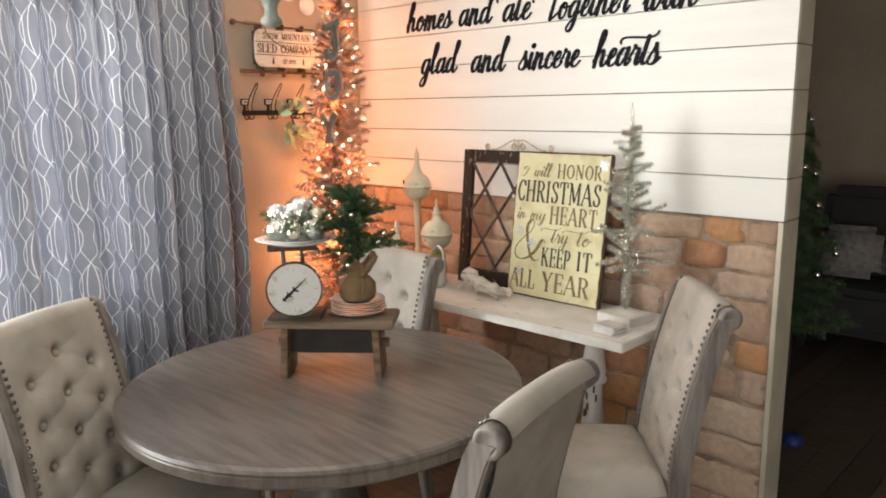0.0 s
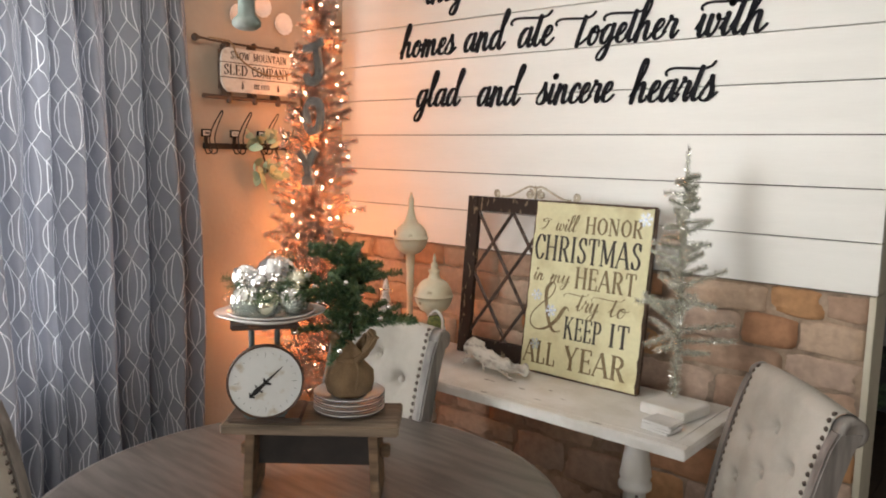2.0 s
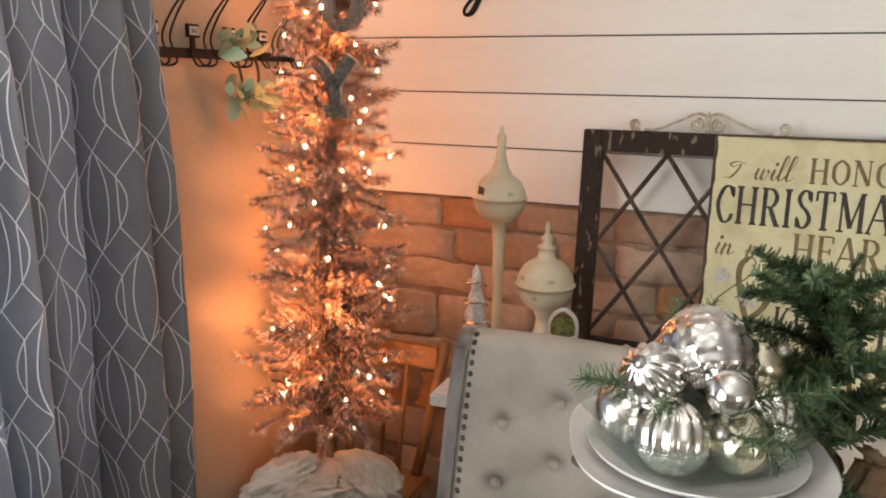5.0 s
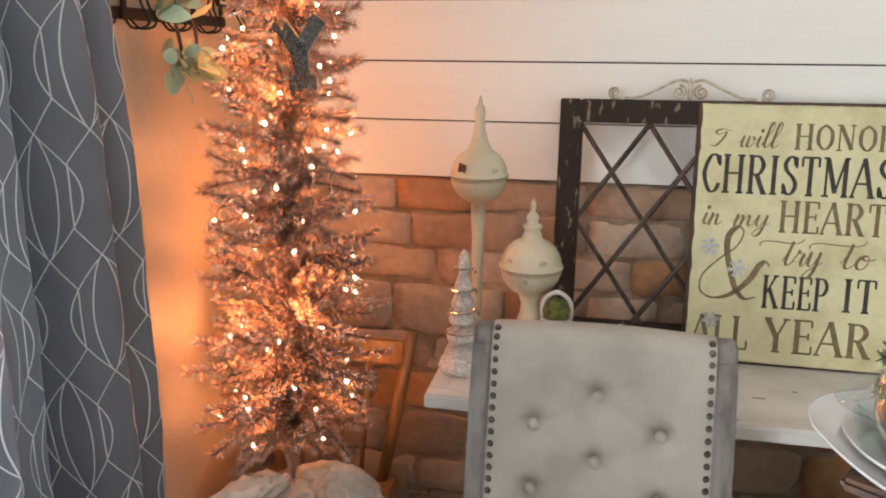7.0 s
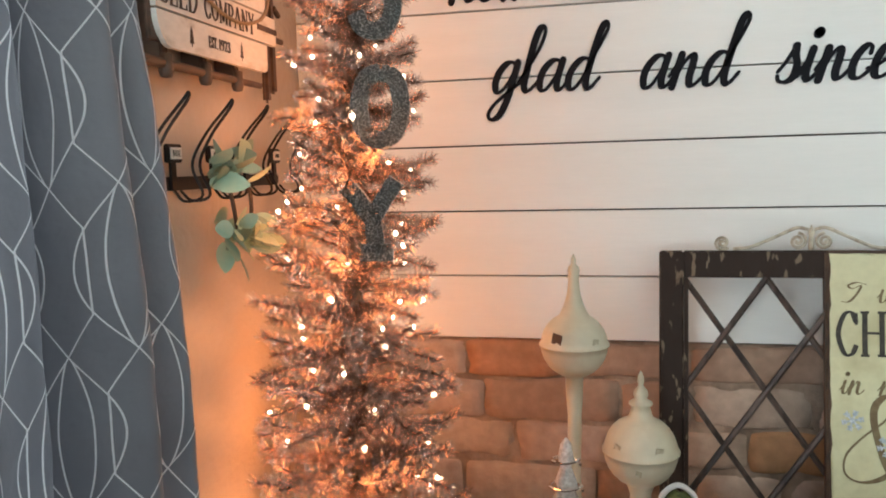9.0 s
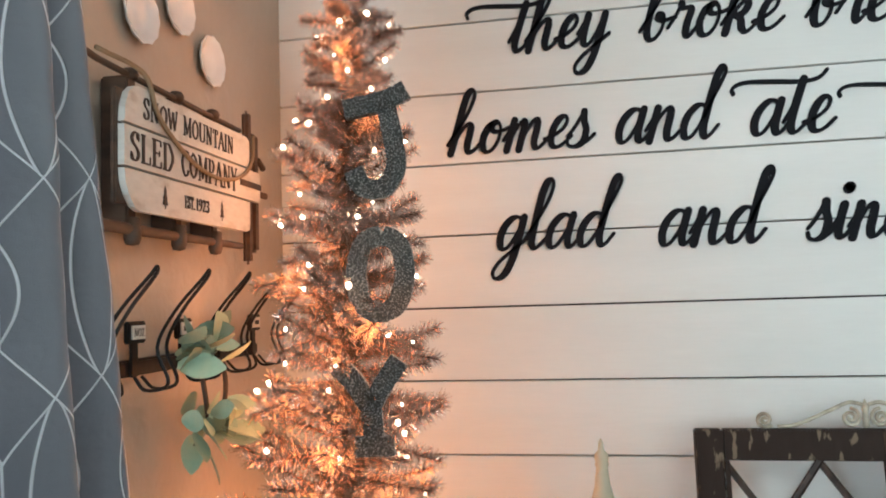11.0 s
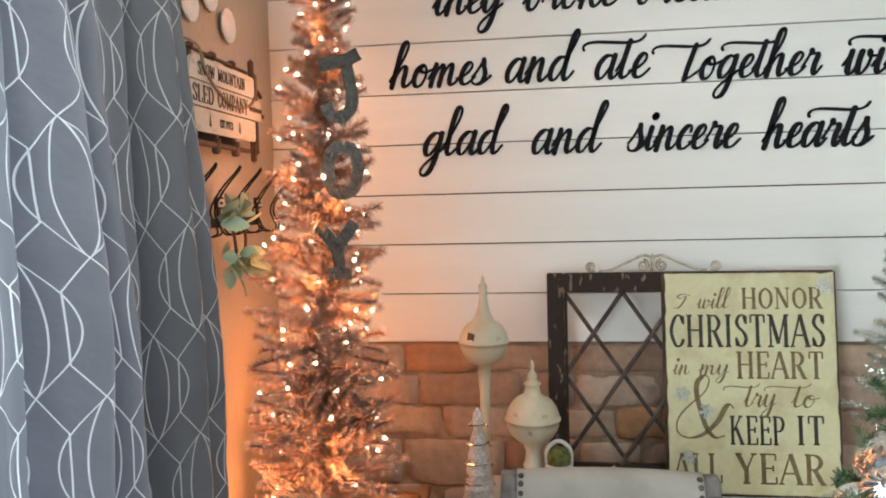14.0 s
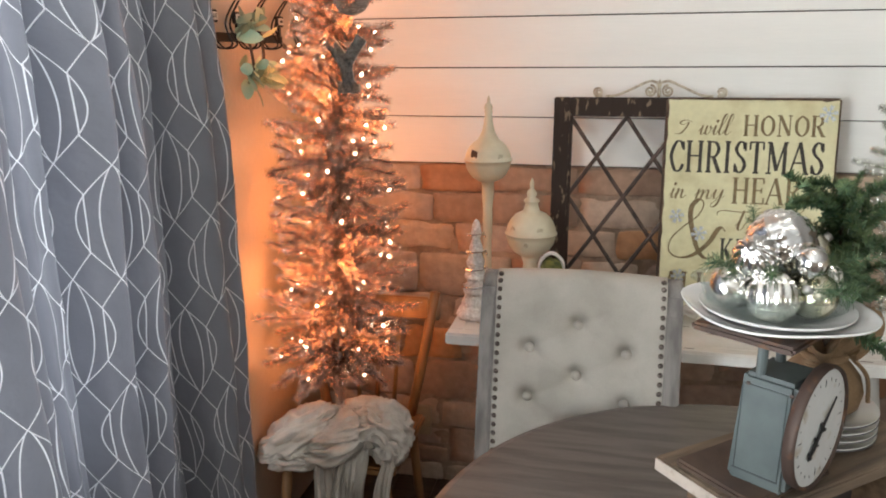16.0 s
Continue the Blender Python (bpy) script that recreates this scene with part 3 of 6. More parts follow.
for x in (-0.102, 0.077):
    part("pine_mark", lathe([(0.0015, -0.018), (0.0015, -0.012), (0.008, -0.012), (0.004, -0.003), (0.0065, -0.003), (0.003, 0.006), (0.005, 0.006), (0, 0.018)], 8, m=pose(x, -0.0656, -0.060) @ Matrix.Diagonal((1, 0.06, 1, 1))), M_sledtext, sled, "brown pine tree mark")
part("slot", boxed(0.150, 0.237, -0.0668, -0.0645, -0.005, 0.006), M_sledwood, sled, "dark slot in the middle plank")
part("runner", tube(spline([(-0.315, -0.045, 0.112), (-0.285, -0.045, 0.114), (-0.25, -0.045, 0.112), (-0.21, -0.045, 0.109), (0, -0.045, 0.106), (0.19, -0.045, 0.104)], 6), 0.0085, 10, taper=lambda t: 0.55 + 1.3 * math.exp(-((t - 0.07) / 0.09) ** 2)), M_sledwood, sled, "dark wooden runner with a swollen tip", True)
part("runner", tube(spline([(-0.275, -0.045, -0.110), (-0.1, -0.045, -0.112), (0.19, -0.045, -0.113)], 6), 0.0085, 10, taper=lambda t: 1.15 - 0.4 * t), M_sledwood, sled, "dark wooden runner", True)
for x in (-0.155, -0.03, 0.09):
    part("strut", boxed(x - 0.011, x + 0.011, -0.0455, -0.003, -0.108, 0.108, 0.003), M_sledwood, sled)
    part("runner_knob", lathe([(0, 0.0), (0.011, 0.0), (0.0125, 0.008), (0.009, 0.015), (0, 0.018)], 14, m=pose(x, -0.043, 0.103)), M_sledwood, sled, smooth=True)
    part("runner_knob", lathe([(0, -0.014), (0.009, -0.012), (0.012, -0.004), (0.011, 0.026), (0, 0.026)], 14, m=pose(x, -0.046, -0.121)), M_sledwood, sled, smooth=True)
bar = boxed(0.214, 0.238, -0.050, -0.036, -0.146, 0.150, 0.0068)
part("steering_bar", bar, M_sledwood, sled, "rounded dark steering bar")
part("steering_bar", boxed(0.300, 0.326, -0.024, -0.010, -0.118, 0.125, 0.006), M_sledwood, sled, "dark rear steering bar")
part("steering_link", boxed(0.1825, 0.345, -0.034, -0.026, -0.006, 0.006, 0.002), M_sledwood, sled)
part("peg", tube([(0.318, -0.0245, 0.072), (0.345, -0.024, 0.058)], 0.006, 8), M_sledwood, sled)
part("rope", tube(spline([(-0.25, -0.056, 0.118), (-0.16, -0.068, 0.108), (-0.13, -0.07, 0.06), (-0.08, -0.071, 0.025), (-0.01, -0.072, -0.002), (0.07, -0.072, -0.008), (0.15, -0.071, 0.012), (0.20, -0.066, 0.05), (0.226, -0.056, 0.10)], 8), 0.0036, 8), M_rope, sled, "jute pull rope", True)

M_plate = material("white glazed china", (0.78, 0.77, 0.75), 0.12, fine=0.02, bump=0)
for y, z in ((2.221, 2.148), (2.336, 2.201), (2.448, 2.143)):
    bm = bmesh.new()
    rings = []
    for r, h in ((0.0, 0.004), (0.026, 0.004), (0.031, 0.008), (0.045, 0.016), (0.0465, 0.0165), (0.046, 0.013), (0.03, 0.004), (0.0, 0.0)):
        rings.append([bm.verts.new((r * (1 + (0.03 * math.cos(12 * a) if r > 0.04 else 0)) * math.cos(a), -h, r * (1 + (0.03 * math.cos(12 * a) if r > 0.04 else 0)) * math.sin(a))) for a in [2 * math.pi * k / 48 for k in range(48)]] if r else [bm.verts.new((0, -h, 0))])
    for a, b in zip(rings, rings[1:]):
        for k in range(48):
            q = list(dict.fromkeys([a[k % len(a)], a[(k + 1) % len(a)], b[(k + 1) % len(b)], b[k % len(b)]]))
            bm.faces.new(q)
    mesh_thing("wall_plate", bm, M_plate, "small white scalloped china plate on the wall", "plate", west(y, 0.001, z), "plates on the wall", smooth=True)

M_iron = material("black wrought iron", (0.018, 0.017, 0.016), 0.5, 0.6, bump=0.2)
M_tag = material("white paper tag", (0.7, 0.68, 0.62), 0.6)
rack = thing("coat_rack", "black iron rack with wire coat hooks", "coat rack", west(2.33, 0, 1.608))
part("rail", boxed(-0.285, 0.285, -0.02, -0.002, -0.012, 0.012, 0.003), M_iron, rack)
for i in range(5):
    x = -0.282 + 0.134 * i
    part("label_holder", boxed(x - 0.022, x + 0.022, -0.03, -0.021, 0.036, 0.068, 0.002), M_iron, rack)
    part("tag", boxed(x - 0.016, x + 0.016, -0.0325, -0.0305, 0.042, 0.062), M_tag, rack, "white number tag")
    if i == 1:
        part("tag_text", cap_word("NO2", x - 0.012, x + 0.012, 0.046, 0.012, m=Matrix.Translation((0, -0.0326, 0)), depth=0.0005), M_black, rack, 'black number "NO 2"')
    else:
        part("tag_text", boxed(x - 0.009, x + 0.009, -0.0332, -0.0326, 0.048, 0.056), M_black, rack, "unreadable black marks")
    part("stem", boxed(x - 0.007, x + 0.007, -0.026, -0.0205, -0.012, 0.036), M_iron, rack)
    hook = tube(spline([(x - 0.009, -0.03, -0.012), (x - 0.012, -0.05, -0.03), (x - 0.012, -0.085, -0.02), (x - 0.012, -0.068, 0.03), (x - 0.010, -0.094, 0.08), (x - 0.006, -0.135, 0.126), (x, -0.142, 0.138), (x + 0.006, -0.135, 0.126), (x + 0.010, -0.094, 0.08), (x + 0.012, -0.068, 0.03), (x + 0.012, -0.085, -0.02), (x + 0.012, -0.05, -0.03), (x + 0.009, -0.03, -0.012)], 5), 0.0026, 6)
    part("hook", hook, M_iron, rack)

M_leaf = material("soft grey-green leaf", (0.27, 0.37, 0.26), 0.55, second=(0.38, 0.43, 0.28), scale=20, spread=0.3)
M_twig = material("brown twig", (0.07, 0.045, 0.03), 0.8)


def leaf_mesh(length, width):
    bm = bmesh.new()
    n = 6
    L, Rr, Mid = [], [], []
    for i in range(n + 1):
        t = i / n
        w = width * math.sin(math.pi * min(1, t * 0.92 + 0.06)) ** 0.8
        z = 0.12 * length * math.sin(t * 2.2)
        Mid.append(bm.verts.new((t * length, 0, z - 0.15 * w)))
        L.append(bm.verts.new((t * length, w, z)))
        Rr.append(bm.verts.new((t * length, -w, z)))
    for i in range(n):
        bm.faces.new((Mid[i], Mid[i + 1], L[i + 1], L[i]))
        bm.faces.new((Rr[i], Rr[i + 1], Mid[i + 1], Mid[i]))
    me = bpy.data.meshes.new("leaf")
    bm.to_mesh(me)
    bm.free()
    for p in me.polygons:
        p.use_smooth = True
    me.materials.append(M_leaf)
    return me


sprig = thing("leaf_sprig", "artificial grey-green leaf sprig hung on the hooks", "plant", west(2.31, 0.0, 1.6))
part("stem", tube(spline([(-0.03, -0.07, 0.02), (-0.02, -0.075, -0.03), (0.0, -0.07, -0.08), (0.01, -0.06, -0.1)], 5), 0.004, 6), M_twig, sprig)
part("stem", tube(spline([(-0.03, -0.07, 0.02), (0.04, -0.075, 0.0), (0.06, -0.07, -0.06), (0.03, -0.06, -0.1)], 5), 0.004, 6), M_twig, sprig)
rnd = random.Random(4)
leaf = leaf_mesh(0.068, 0.021)
for cx, cy, cz, count, low, high in ((-0.045, -0.07, 0.03, 24, -20, 200), (0.0, -0.075, -0.095, 26, 120, 420)):
    for k in range(count):
        ang = low + (high - low) * (k + rnd.random() * 0.6) / count
        ob = new("leaf", leaf)
        ob.parent = sprig
        ob.matrix_basis = pose(cx + 0.065 * rnd.uniform(-1, 1), cy + 0.02 * rnd.uniform(-1, 1), cz + 0.03 * rnd.uniform(-1, 1)) @ pose(0, 0, 0, 0, -ang, 0) @ pose(0, 0, 0, 0, 0, rnd.uniform(-65, 10)) @ pose(0, 0, 0, rnd.uniform(40, 130), 0, 0) @ Matrix.Scale(rnd.uniform(0.65, 1.05), 4)

# ---- curtain on its rod ----
def curtain_material():
    mt = bpy.data.materials.new("grey embroidered curtain")
    mt.use_nodes = True
    nt = mt.node_tree
    N, Lk = nt.nodes, nt.links
    b = N["Principled BSDF"]
    b.inputs["Roughness"].default_value = 0.44
    b.inputs["Sheen Weight"].default_value = 0.12
    uv = N.new("ShaderNodeUVMap")
    sep = N.new("ShaderNodeSeparateXYZ")
    Lk.new(uv.outputs[0], sep.inputs[0])

    def op(kind, a, c=None, d=None):
        n = N.new("ShaderNodeMath")
        n.operation = kind
        for i, v in enumerate((a, c, d)):
            if v is None:
                continue
            if isinstance(v, (int, float)):
                n.inputs[i].default_value = v
            else:
                Lk.new(v, n.inputs[i])
        return n.outputs[0]

    PX, PZ = 0.155, 0.40
    u, v = op("DIVIDE", sep.outputs[0], PX), op("DIVIDE", sep.outputs[1], PZ)

    def family(du, dv):
        """A chain of long hexagons and round ogees, with a slim lens in each ogee."""
        fu = op("ABSOLUTE", op("SUBTRACT", op("FRACT", op("ADD", u, du)), 0.5))
        vv = op("ADD", v, dv)
        half = op("FRACT", op("MULTIPLY", vv, 2.0))
        sel = op("GREATER_THAN", op("FRACT", vv), 0.5)
        hexw = op("MINIMUM", op("MULTIPLY", op("MINIMUM", half, op("SUBTRACT", 1.0, half)), 0.95), 0.23)
        ogee = op("MULTIPLY", op("SINE", op("MULTIPLY", half, math.pi)), 0.37)
        w = op("ADD", op("MULTIPLY", hexw, op("SUBTRACT", 1.0, sel)), op("MULTIPLY", ogee, sel))
        lens = op("MULTIPLY", op("POWER", op("SINE", op("MULTIPLY", half, math.pi)), 0.7), 0.15)
        far = op("MULTIPLY", op("SUBTRACT", 1.0, sel), 5.0)
        return op("MINIMUM", op("ABSOLUTE", op("SUBTRACT", fu, w)), op("ADD", op("ABSOLUTE", op("SUBTRACT", fu, lens)), far))

    d = op("MINIMUM", family(0.0, 0.0), family(0.5, 0.5))
    mr = N.new("ShaderNodeMapRange")
    mr.inputs["From Min"].default_value, mr.inputs["From Max"].default_value = 0.0055, 0.0108
    mr.inputs["To Min"].default_value, mr.inputs["To Max"].default_value = 1, 0
    Lk.new(d, mr.inputs[0])
    cloth = N.new("ShaderNodeTexNoise")
    cloth.inputs["Scale"].default_value, cloth.inputs["Detail"].default_value = 7, 6
    Lk.new(uv.outputs[0], cloth.inputs["Vector"])
    base = N.new("ShaderNodeMix")
    base.data_type = "RGBA"
    base.inputs[6].default_value, base.inputs[7].default_value = (0.222, 0.23, 0.268, 1), (0.14, 0.145, 0.172, 1)
    Lk.new(cloth.outputs[0], base.inputs[0])
    mix = N.new("ShaderNodeMix")
    mix.data_type = "RGBA"
    mix.inputs[7].default_value = (0.78, 0.79, 0.83, 1)
    Lk.new(mr.outputs[0], mix.inputs[0])
    Lk.new(base.outputs[2], mix.inputs[6])
    Lk.new(mix.outputs[2], b.inputs["Base Color"])
    weave = N.new("ShaderNodeTexNoise")
    weave.inputs["Scale"].default_value = 900
    Lk.new(uv.outputs[0], weave.inputs["Vector"])
    wr = N.new("ShaderNodeTexNoise")
    wr.inputs["Scale"].default_value, wr.inputs["Detail"].default_value = 11, 4
    Lk.new(uv.outputs[0], wr.inputs["Vector"])
    bp = N.new("ShaderNodeBump")
    bp.inputs["Strength"].default_value, bp.inputs["Distance"].default_value = 0.7, 0.012
    h = op("ADD", op("MULTIPLY", mr.outputs[0], 0.15), op("ADD", op("MULTIPLY", weave.outputs[0], 0.05), wr.outputs[0]))
    Lk.new(h, bp.inputs["Height"])
    Lk.new(bp.outputs[0], b.inputs["Normal"])
    tr, both = N.new("ShaderNodeBsdfTranslucent"), N.new("ShaderNodeMixShader")
    both.inputs[0].default_value = 0.115
    Lk.new(mix.outputs[2], tr.inputs["Color"])
    Lk.new(bp.outputs[0], tr.inputs["Normal"])
    Lk.new(b.outputs[0], both.inputs[1])
    Lk.new(tr.outputs[0], both.inputs[2])
    Lk.new(both.outputs[0], N["Material Output"].inputs["Surface"])
    return mt


M_curtain = curtain_material()


VALLEYS = (0.50, 0.60, 0.71, 0.80, 0.91, 1.02, 1.125, 1.235, 1.33, 1.41, 1.50, 1.592, 1.742, 1.835, 1.93)
FULLNESS = (1, 0.8, 1.15, 0.7, 1.2, 0.8, 1.15, 0.85, 0.7, 1.2, 1.3, 0.38, 1.0, 0.9)


def curtain_fold(y, z):
    """How far the cloth bows into the room at y and z, and how far it swells sideways: wide ridges, pinched valleys."""
    s = (2.22 - z) / 2.2
    q = y + 0.014 * noise.noise(Vector((y * 4, z * 1.1, 8))) + 0.02 * s * math.sin(4.5 * y + 1.7 * z)
    k = max(i for i in range(len(VALLEYS) - 1) if VALLEYS[i] <= max(q, VALLEYS[0]))
    gap = VALLEYS[k + 1] - VALLEYS[k]
    u = min(max((q - VALLEYS[k]) / gap, 0.0), 1.0)
    amp = min(0.125, 1.1 * gap) * FULLNESS[k] * (0.45 + 0.55 * min(1, s * 3)) * (1 + 0.35 * noise.noise(Vector((k * 7.3, z * 0.9, 2))))
    out = amp * (math.sin(math.pi * u) + 1e-9) ** 0.75
    out += 0.014 * math.sin(math.pi * u) * math.sin(2 * math.pi * u * 1.5 + 2.1 * k + 1.2 * z)
    out += 0.04 * s * noise.noise(Vector((y * 2.0, z * 0.8, 3)))
    for deep in (1.33, 1.50, 1.592, 1.742):
        out -= 0.04 * min(1, s * 3) * math.exp(-((q - deep) / 0.022) ** 2)
    out += 0.006 * noise.noise(Vector((y * 14, z * 5, 1))) + 0.0035 * noise.noise(Vector((y * 26, z * 13, 4)))
    return out, -0.085 * gap * math.sin(2 * math.pi * u)


def curtain_mesh(y0, y1):
    bm = bmesh.new()
    uvl = bm.loops.layers.uv.new("UVMap")
    ny, nz = 620, 140
    grid, us = [], []
    for j in range(nz + 1):
        z = 0.015 + 2.215 * j / nz
        row, urow, u, prev = [], [], 0.0, None
        s = (2.22 - z) / 2.2
        for i in range(ny + 1):
            y = y0 + (y1 - y0) * i / ny
            yy = y + 0.035 * s * (i / ny) ** 2 + 0.012 * math.sin(5 * z + 8 * y) * s
            out, side = curtain_fold(y, z)
            p = Vector((-2.735 + out, yy + side * min(1, (ny - i) / 25), z))
            if prev is not None:
                u += (Vector((p.x, p.y)) - Vector((prev.x, prev.y))).length
            prev = p
            row.append(bm.verts.new(p))
            urow.append(u)
        grid.append(row)
        us.append(urow)
    mid = us[nz // 2]
    for j in range(nz):
        for i in range(ny):
            f = bm.faces.new((grid[j][i], grid[j][i + 1], grid[j + 1][i + 1], grid[j + 1][i]))
            f.smooth = True
            for lp, (jj, ii) in zip(f.loops, ((j, i), (j, i + 1), (j + 1, i + 1), (j + 1, i))):
                lp[uvl].uv = (mid[ii], grid[jj][ii].co.z + 0.03 * math.sin(mid[ii] * 3))
    return bm


curtain = thing("curtain", "grey pleated curtain with white embroidered trellis", "curtain")
cl = part("cloth", curtain_mesh(0.55, 1.905), M_curtain, curtain, "", True)
M_rod = material("brushed nickel rod", (0.45, 0.44, 0.42), 0.3, 1.0)
M_crystal = material("frosted white finial", (0.75, 0.73, 0.68), 0.25, fine=0.1)
rod = thing("curtain_rod", "nickel curtain rod with a white flower finial", "curtain rod")
part("rod", tube([(-2.70, -1.9, 2.235), (-2.70, 1.93, 2.235)], 0.011, 12), M_rod, rod, smooth=True)
bm = bmesh.new()
for a in range(6):
    for e in (-35, 0, 35):
        d = Vector((math.cos(a * math.pi / 3) * math.cos(radians(e)), math.sin(radians(e)), math.sin(a * math.pi / 3) * math.cos(radians(e))))
        lathe([(0, -0.011), (0.008, -0.007), (0.011, 0), (0.008, 0.007), (0, 0.011)], 8, bm, Matrix.Translation(Vector((-2.70, 1.96, 2.235)) + d * 0.026))
lathe([(0, -0.018), (0.013, -0.012), (0.018, 0), (0.013, 0.012), (0, 0.018)], 10, bm, Matrix.Translation((-2.70, 1.96, 2.235)))
part("finial", bm, M_crystal, rod, "white flower-shaped finial", True)
for y in (1.86, -1.7):
    part("bracket", boxed(LEFT_X, -2.69, y - 0.008, y + 0.008, 2.222, 2.232, 0.001), M_rod, rod)
# ---- tinsel branches ----
def branch_mesh(name, length, needles, needle, width, mat, seed, droop=0.0, wire=0.0012, bushy=False):
    """A wire with thin flat needles round it, along +x."""
    r = random.Random(seed)
    V, F = [], []

    def add(a, b, w):
        i = len(V)
        V.extend((a - w, a + w, b + w * 0.6, b - w * 0.6))
        F.append((i, i + 1, i + 2, i + 3))

    def at(t):
        return Vector((length * t, 0, -droop * t * t))

    for k in range(6):
        a, b = at(k / 6), at((k + 1) / 6)
        for w in (Vector((0, wire, 0)), Vector((0, 0, wire))):
            add(a, b, w)
    for k in range(needles):
        t = (k + r.random()) / needles
        ang = k * 2.39996 + r.uniform(-0.4, 0.4)
        lean = r.uniform(0.1, 0.6) + (1.6 * max(0, t - 0.86) / 0.14 * r.random() if bushy else 0.28)
        d = Vector((lean, math.cos(ang), math.sin(ang))).normalized()
        L = needle * r.uniform(0.65, 1.15) * (1 - (0.15 if bushy else 0.35) * t * t)
        a = at(t)
        side = d.cross(Vector((r.uniform(-1, 1), r.uniform(-1, 1), r.uniform(-1, 1)))).normalized() * width / 2
        add(a, a + d * L, side)
    me = bpy.data.meshes.new(name)
    me.from_pydata([tuple(v) for v in V], [], F)
    me.materials.append(mat)
    return me


def place(name, me, parent, m):
    ob = new(name, me)
    ob.parent = parent
    ob.matrix_basis = m
    return ob


M_tinsel = material("champagne tinsel", (0.80, 0.68, 0.63), 0.26, 1.0, second=(0.40, 0.32, 0.29), scale=90, fine=0.2, bump=0)
M_silver = material("silver tinsel", (0.93, 0.94, 0.88), 0.22, 0.85, second=(0.42, 0.44, 0.38), scale=90, fine=0.2, bump=0)
M_bulb = glow("lit fairy bulb", (1.0, 0.62, 0.38), 34)
M_cord = material("clear cord", (0.35, 0.28, 0.22), 0.4)
M_green = material("dark green pine needle", (0.04, 0.09, 0.045), 0.5, second=(0.12, 0.165, 0.065), scale=40, fine=0.25, bump=0)
M_bright = material("mirror silver", (0.95, 0.95, 0.94), 0.14, 1.0, fine=0.02, bump=0)
M_glitter = material("silver glitter", (0.13, 0.15, 0.157), 0.35, 0.7, second=(0.78, 0.84, 0.86), scale=420, detail=1, low=0.57, high=0.63, fine=0.3, bump=1.0, bump_scale=800)

# pencil tree
PX0, PX1, PY, PZ0, PZ1 = -2.597, -2.536, 2.42, 0.50, 2.30


def tree_axis(z):
    t = (z - PZ0) / (PZ1 - PZ0)
    return Vector((PX0 + (PX1 - PX0) * t, PY, z))


def tree_radius(z):
    pts = ((0.58, 0.15), (0.68, 0.215), (0.80, 0.235), (1.0, 0.215), (1.4, 0.178), (1.85, 0.13), (2.2, 0.075), (2.30, 0.01))
    for (a, ra), (b, rb) in zip(pts, pts[1:]):
        if z <= b:
            return ra + (rb - ra) * max(0, (z - a) / (b - a))
    return 0.01


pencil = thing("tinsel_tree", "tall slim champagne tinsel tree with lit fairy lights", "christmas tree")
part("trunk", tube([tree_axis(0.40), tree_axis(1.4), tree_axis(2.28)], 0.011, 10, taper=lambda t: 1 - 0.6 * t), M_cord, pencil, "thin wire-wrapped pole")
kinds = [branch_mesh("branch", 0.2, 820, 0.026, 0.0012, M_tinsel, 20 + i, 0.006, bushy=True) for i in range(6)]
rnd = random.Random(7)
n = 340
bulbs = []
for i in range(n):
    t = (i + rnd.random()) / n
    z = 0.60 + (2.25 - 0.60) * t ** 1.12
    r = tree_radius(z)
    az = i * 137.5 + rnd.uniform(-20, 20)
    up = rnd.uniform(-18, 38) if z > 0.75 else rnd.uniform(-25, 15)
    L = r * rnd.uniform(0.78, 1.12)
    if PX0 + L * math.cos(radians(az)) < LEFT_X + 0.02:
        L *= 0.85
    sc = max(L / 0.2, 0.2)
    m = Matrix.Translation(tree_axis(z)) @ pose(0, 0, 0, 0, 0, az) @ pose(0, 0, 0, 0, -up, 0) @ pose(0, 0, 0, rnd.uniform(0, 360), 0, 0)
    place("branch", kinds[i % 6], pencil, m @ Matrix.Diagonal((sc, 0.68 + 0.25 * min(sc, 1), 0.68 + 0.25 * min(sc, 1), 1)))
    if i % 3 == 0:
        bulbs.append(m @ Vector((sc * 0.2 * rnd.uniform(0.55, 1.0), 0, 0.01)))
for k in range(26):
    place("branch", kinds[k % 6], pencil, Matrix.Translation(tree_axis(0.50 + 0.07 * rnd.random())) @ pose(0, 0, 0, 0, -rnd.uniform(50, 85), rnd.uniform(0, 360)) @ Matrix.Scale(0.4, 4))
place("branch", kinds[0], pencil, Matrix.Translation(tree_axis(2.21)) @ pose(0, 0, 0, 0, -90, 0) @ Matrix.Diagonal((0.45, 0.6, 0.6, 1)))
bulbs += [tree_axis(0.56) + Vector((0.02, -0.03, 0)), tree_axis(0.60) + Vector((0.04, -0.03, 0)), tree_axis(2.305), tree_axis(2.29) + Vector((0.02, -0.01, 0))]
bulb = lathe([(0, -0.0045), (0.0026, -0.0036), (0.0036, -0.001), (0.0034, 0.0018), (0.002, 0.004), (0, 0.0046)], 8)
bulb_me = bpy.data.meshes.new("bulb")
bulb.to_mesh(bulb_me)
bulb.free()
bulb_me.materials.append(M_bulb)
for p in bulbs:
    place("bulb", bulb_me, pencil, Matrix.Translation(p) @ pose(0, 0, 0, rnd.uniform(-60, 60), rnd.uniform(-60, 60), 0) @ Matrix.Scale(rnd.uniform(0.75, 1.15), 4))
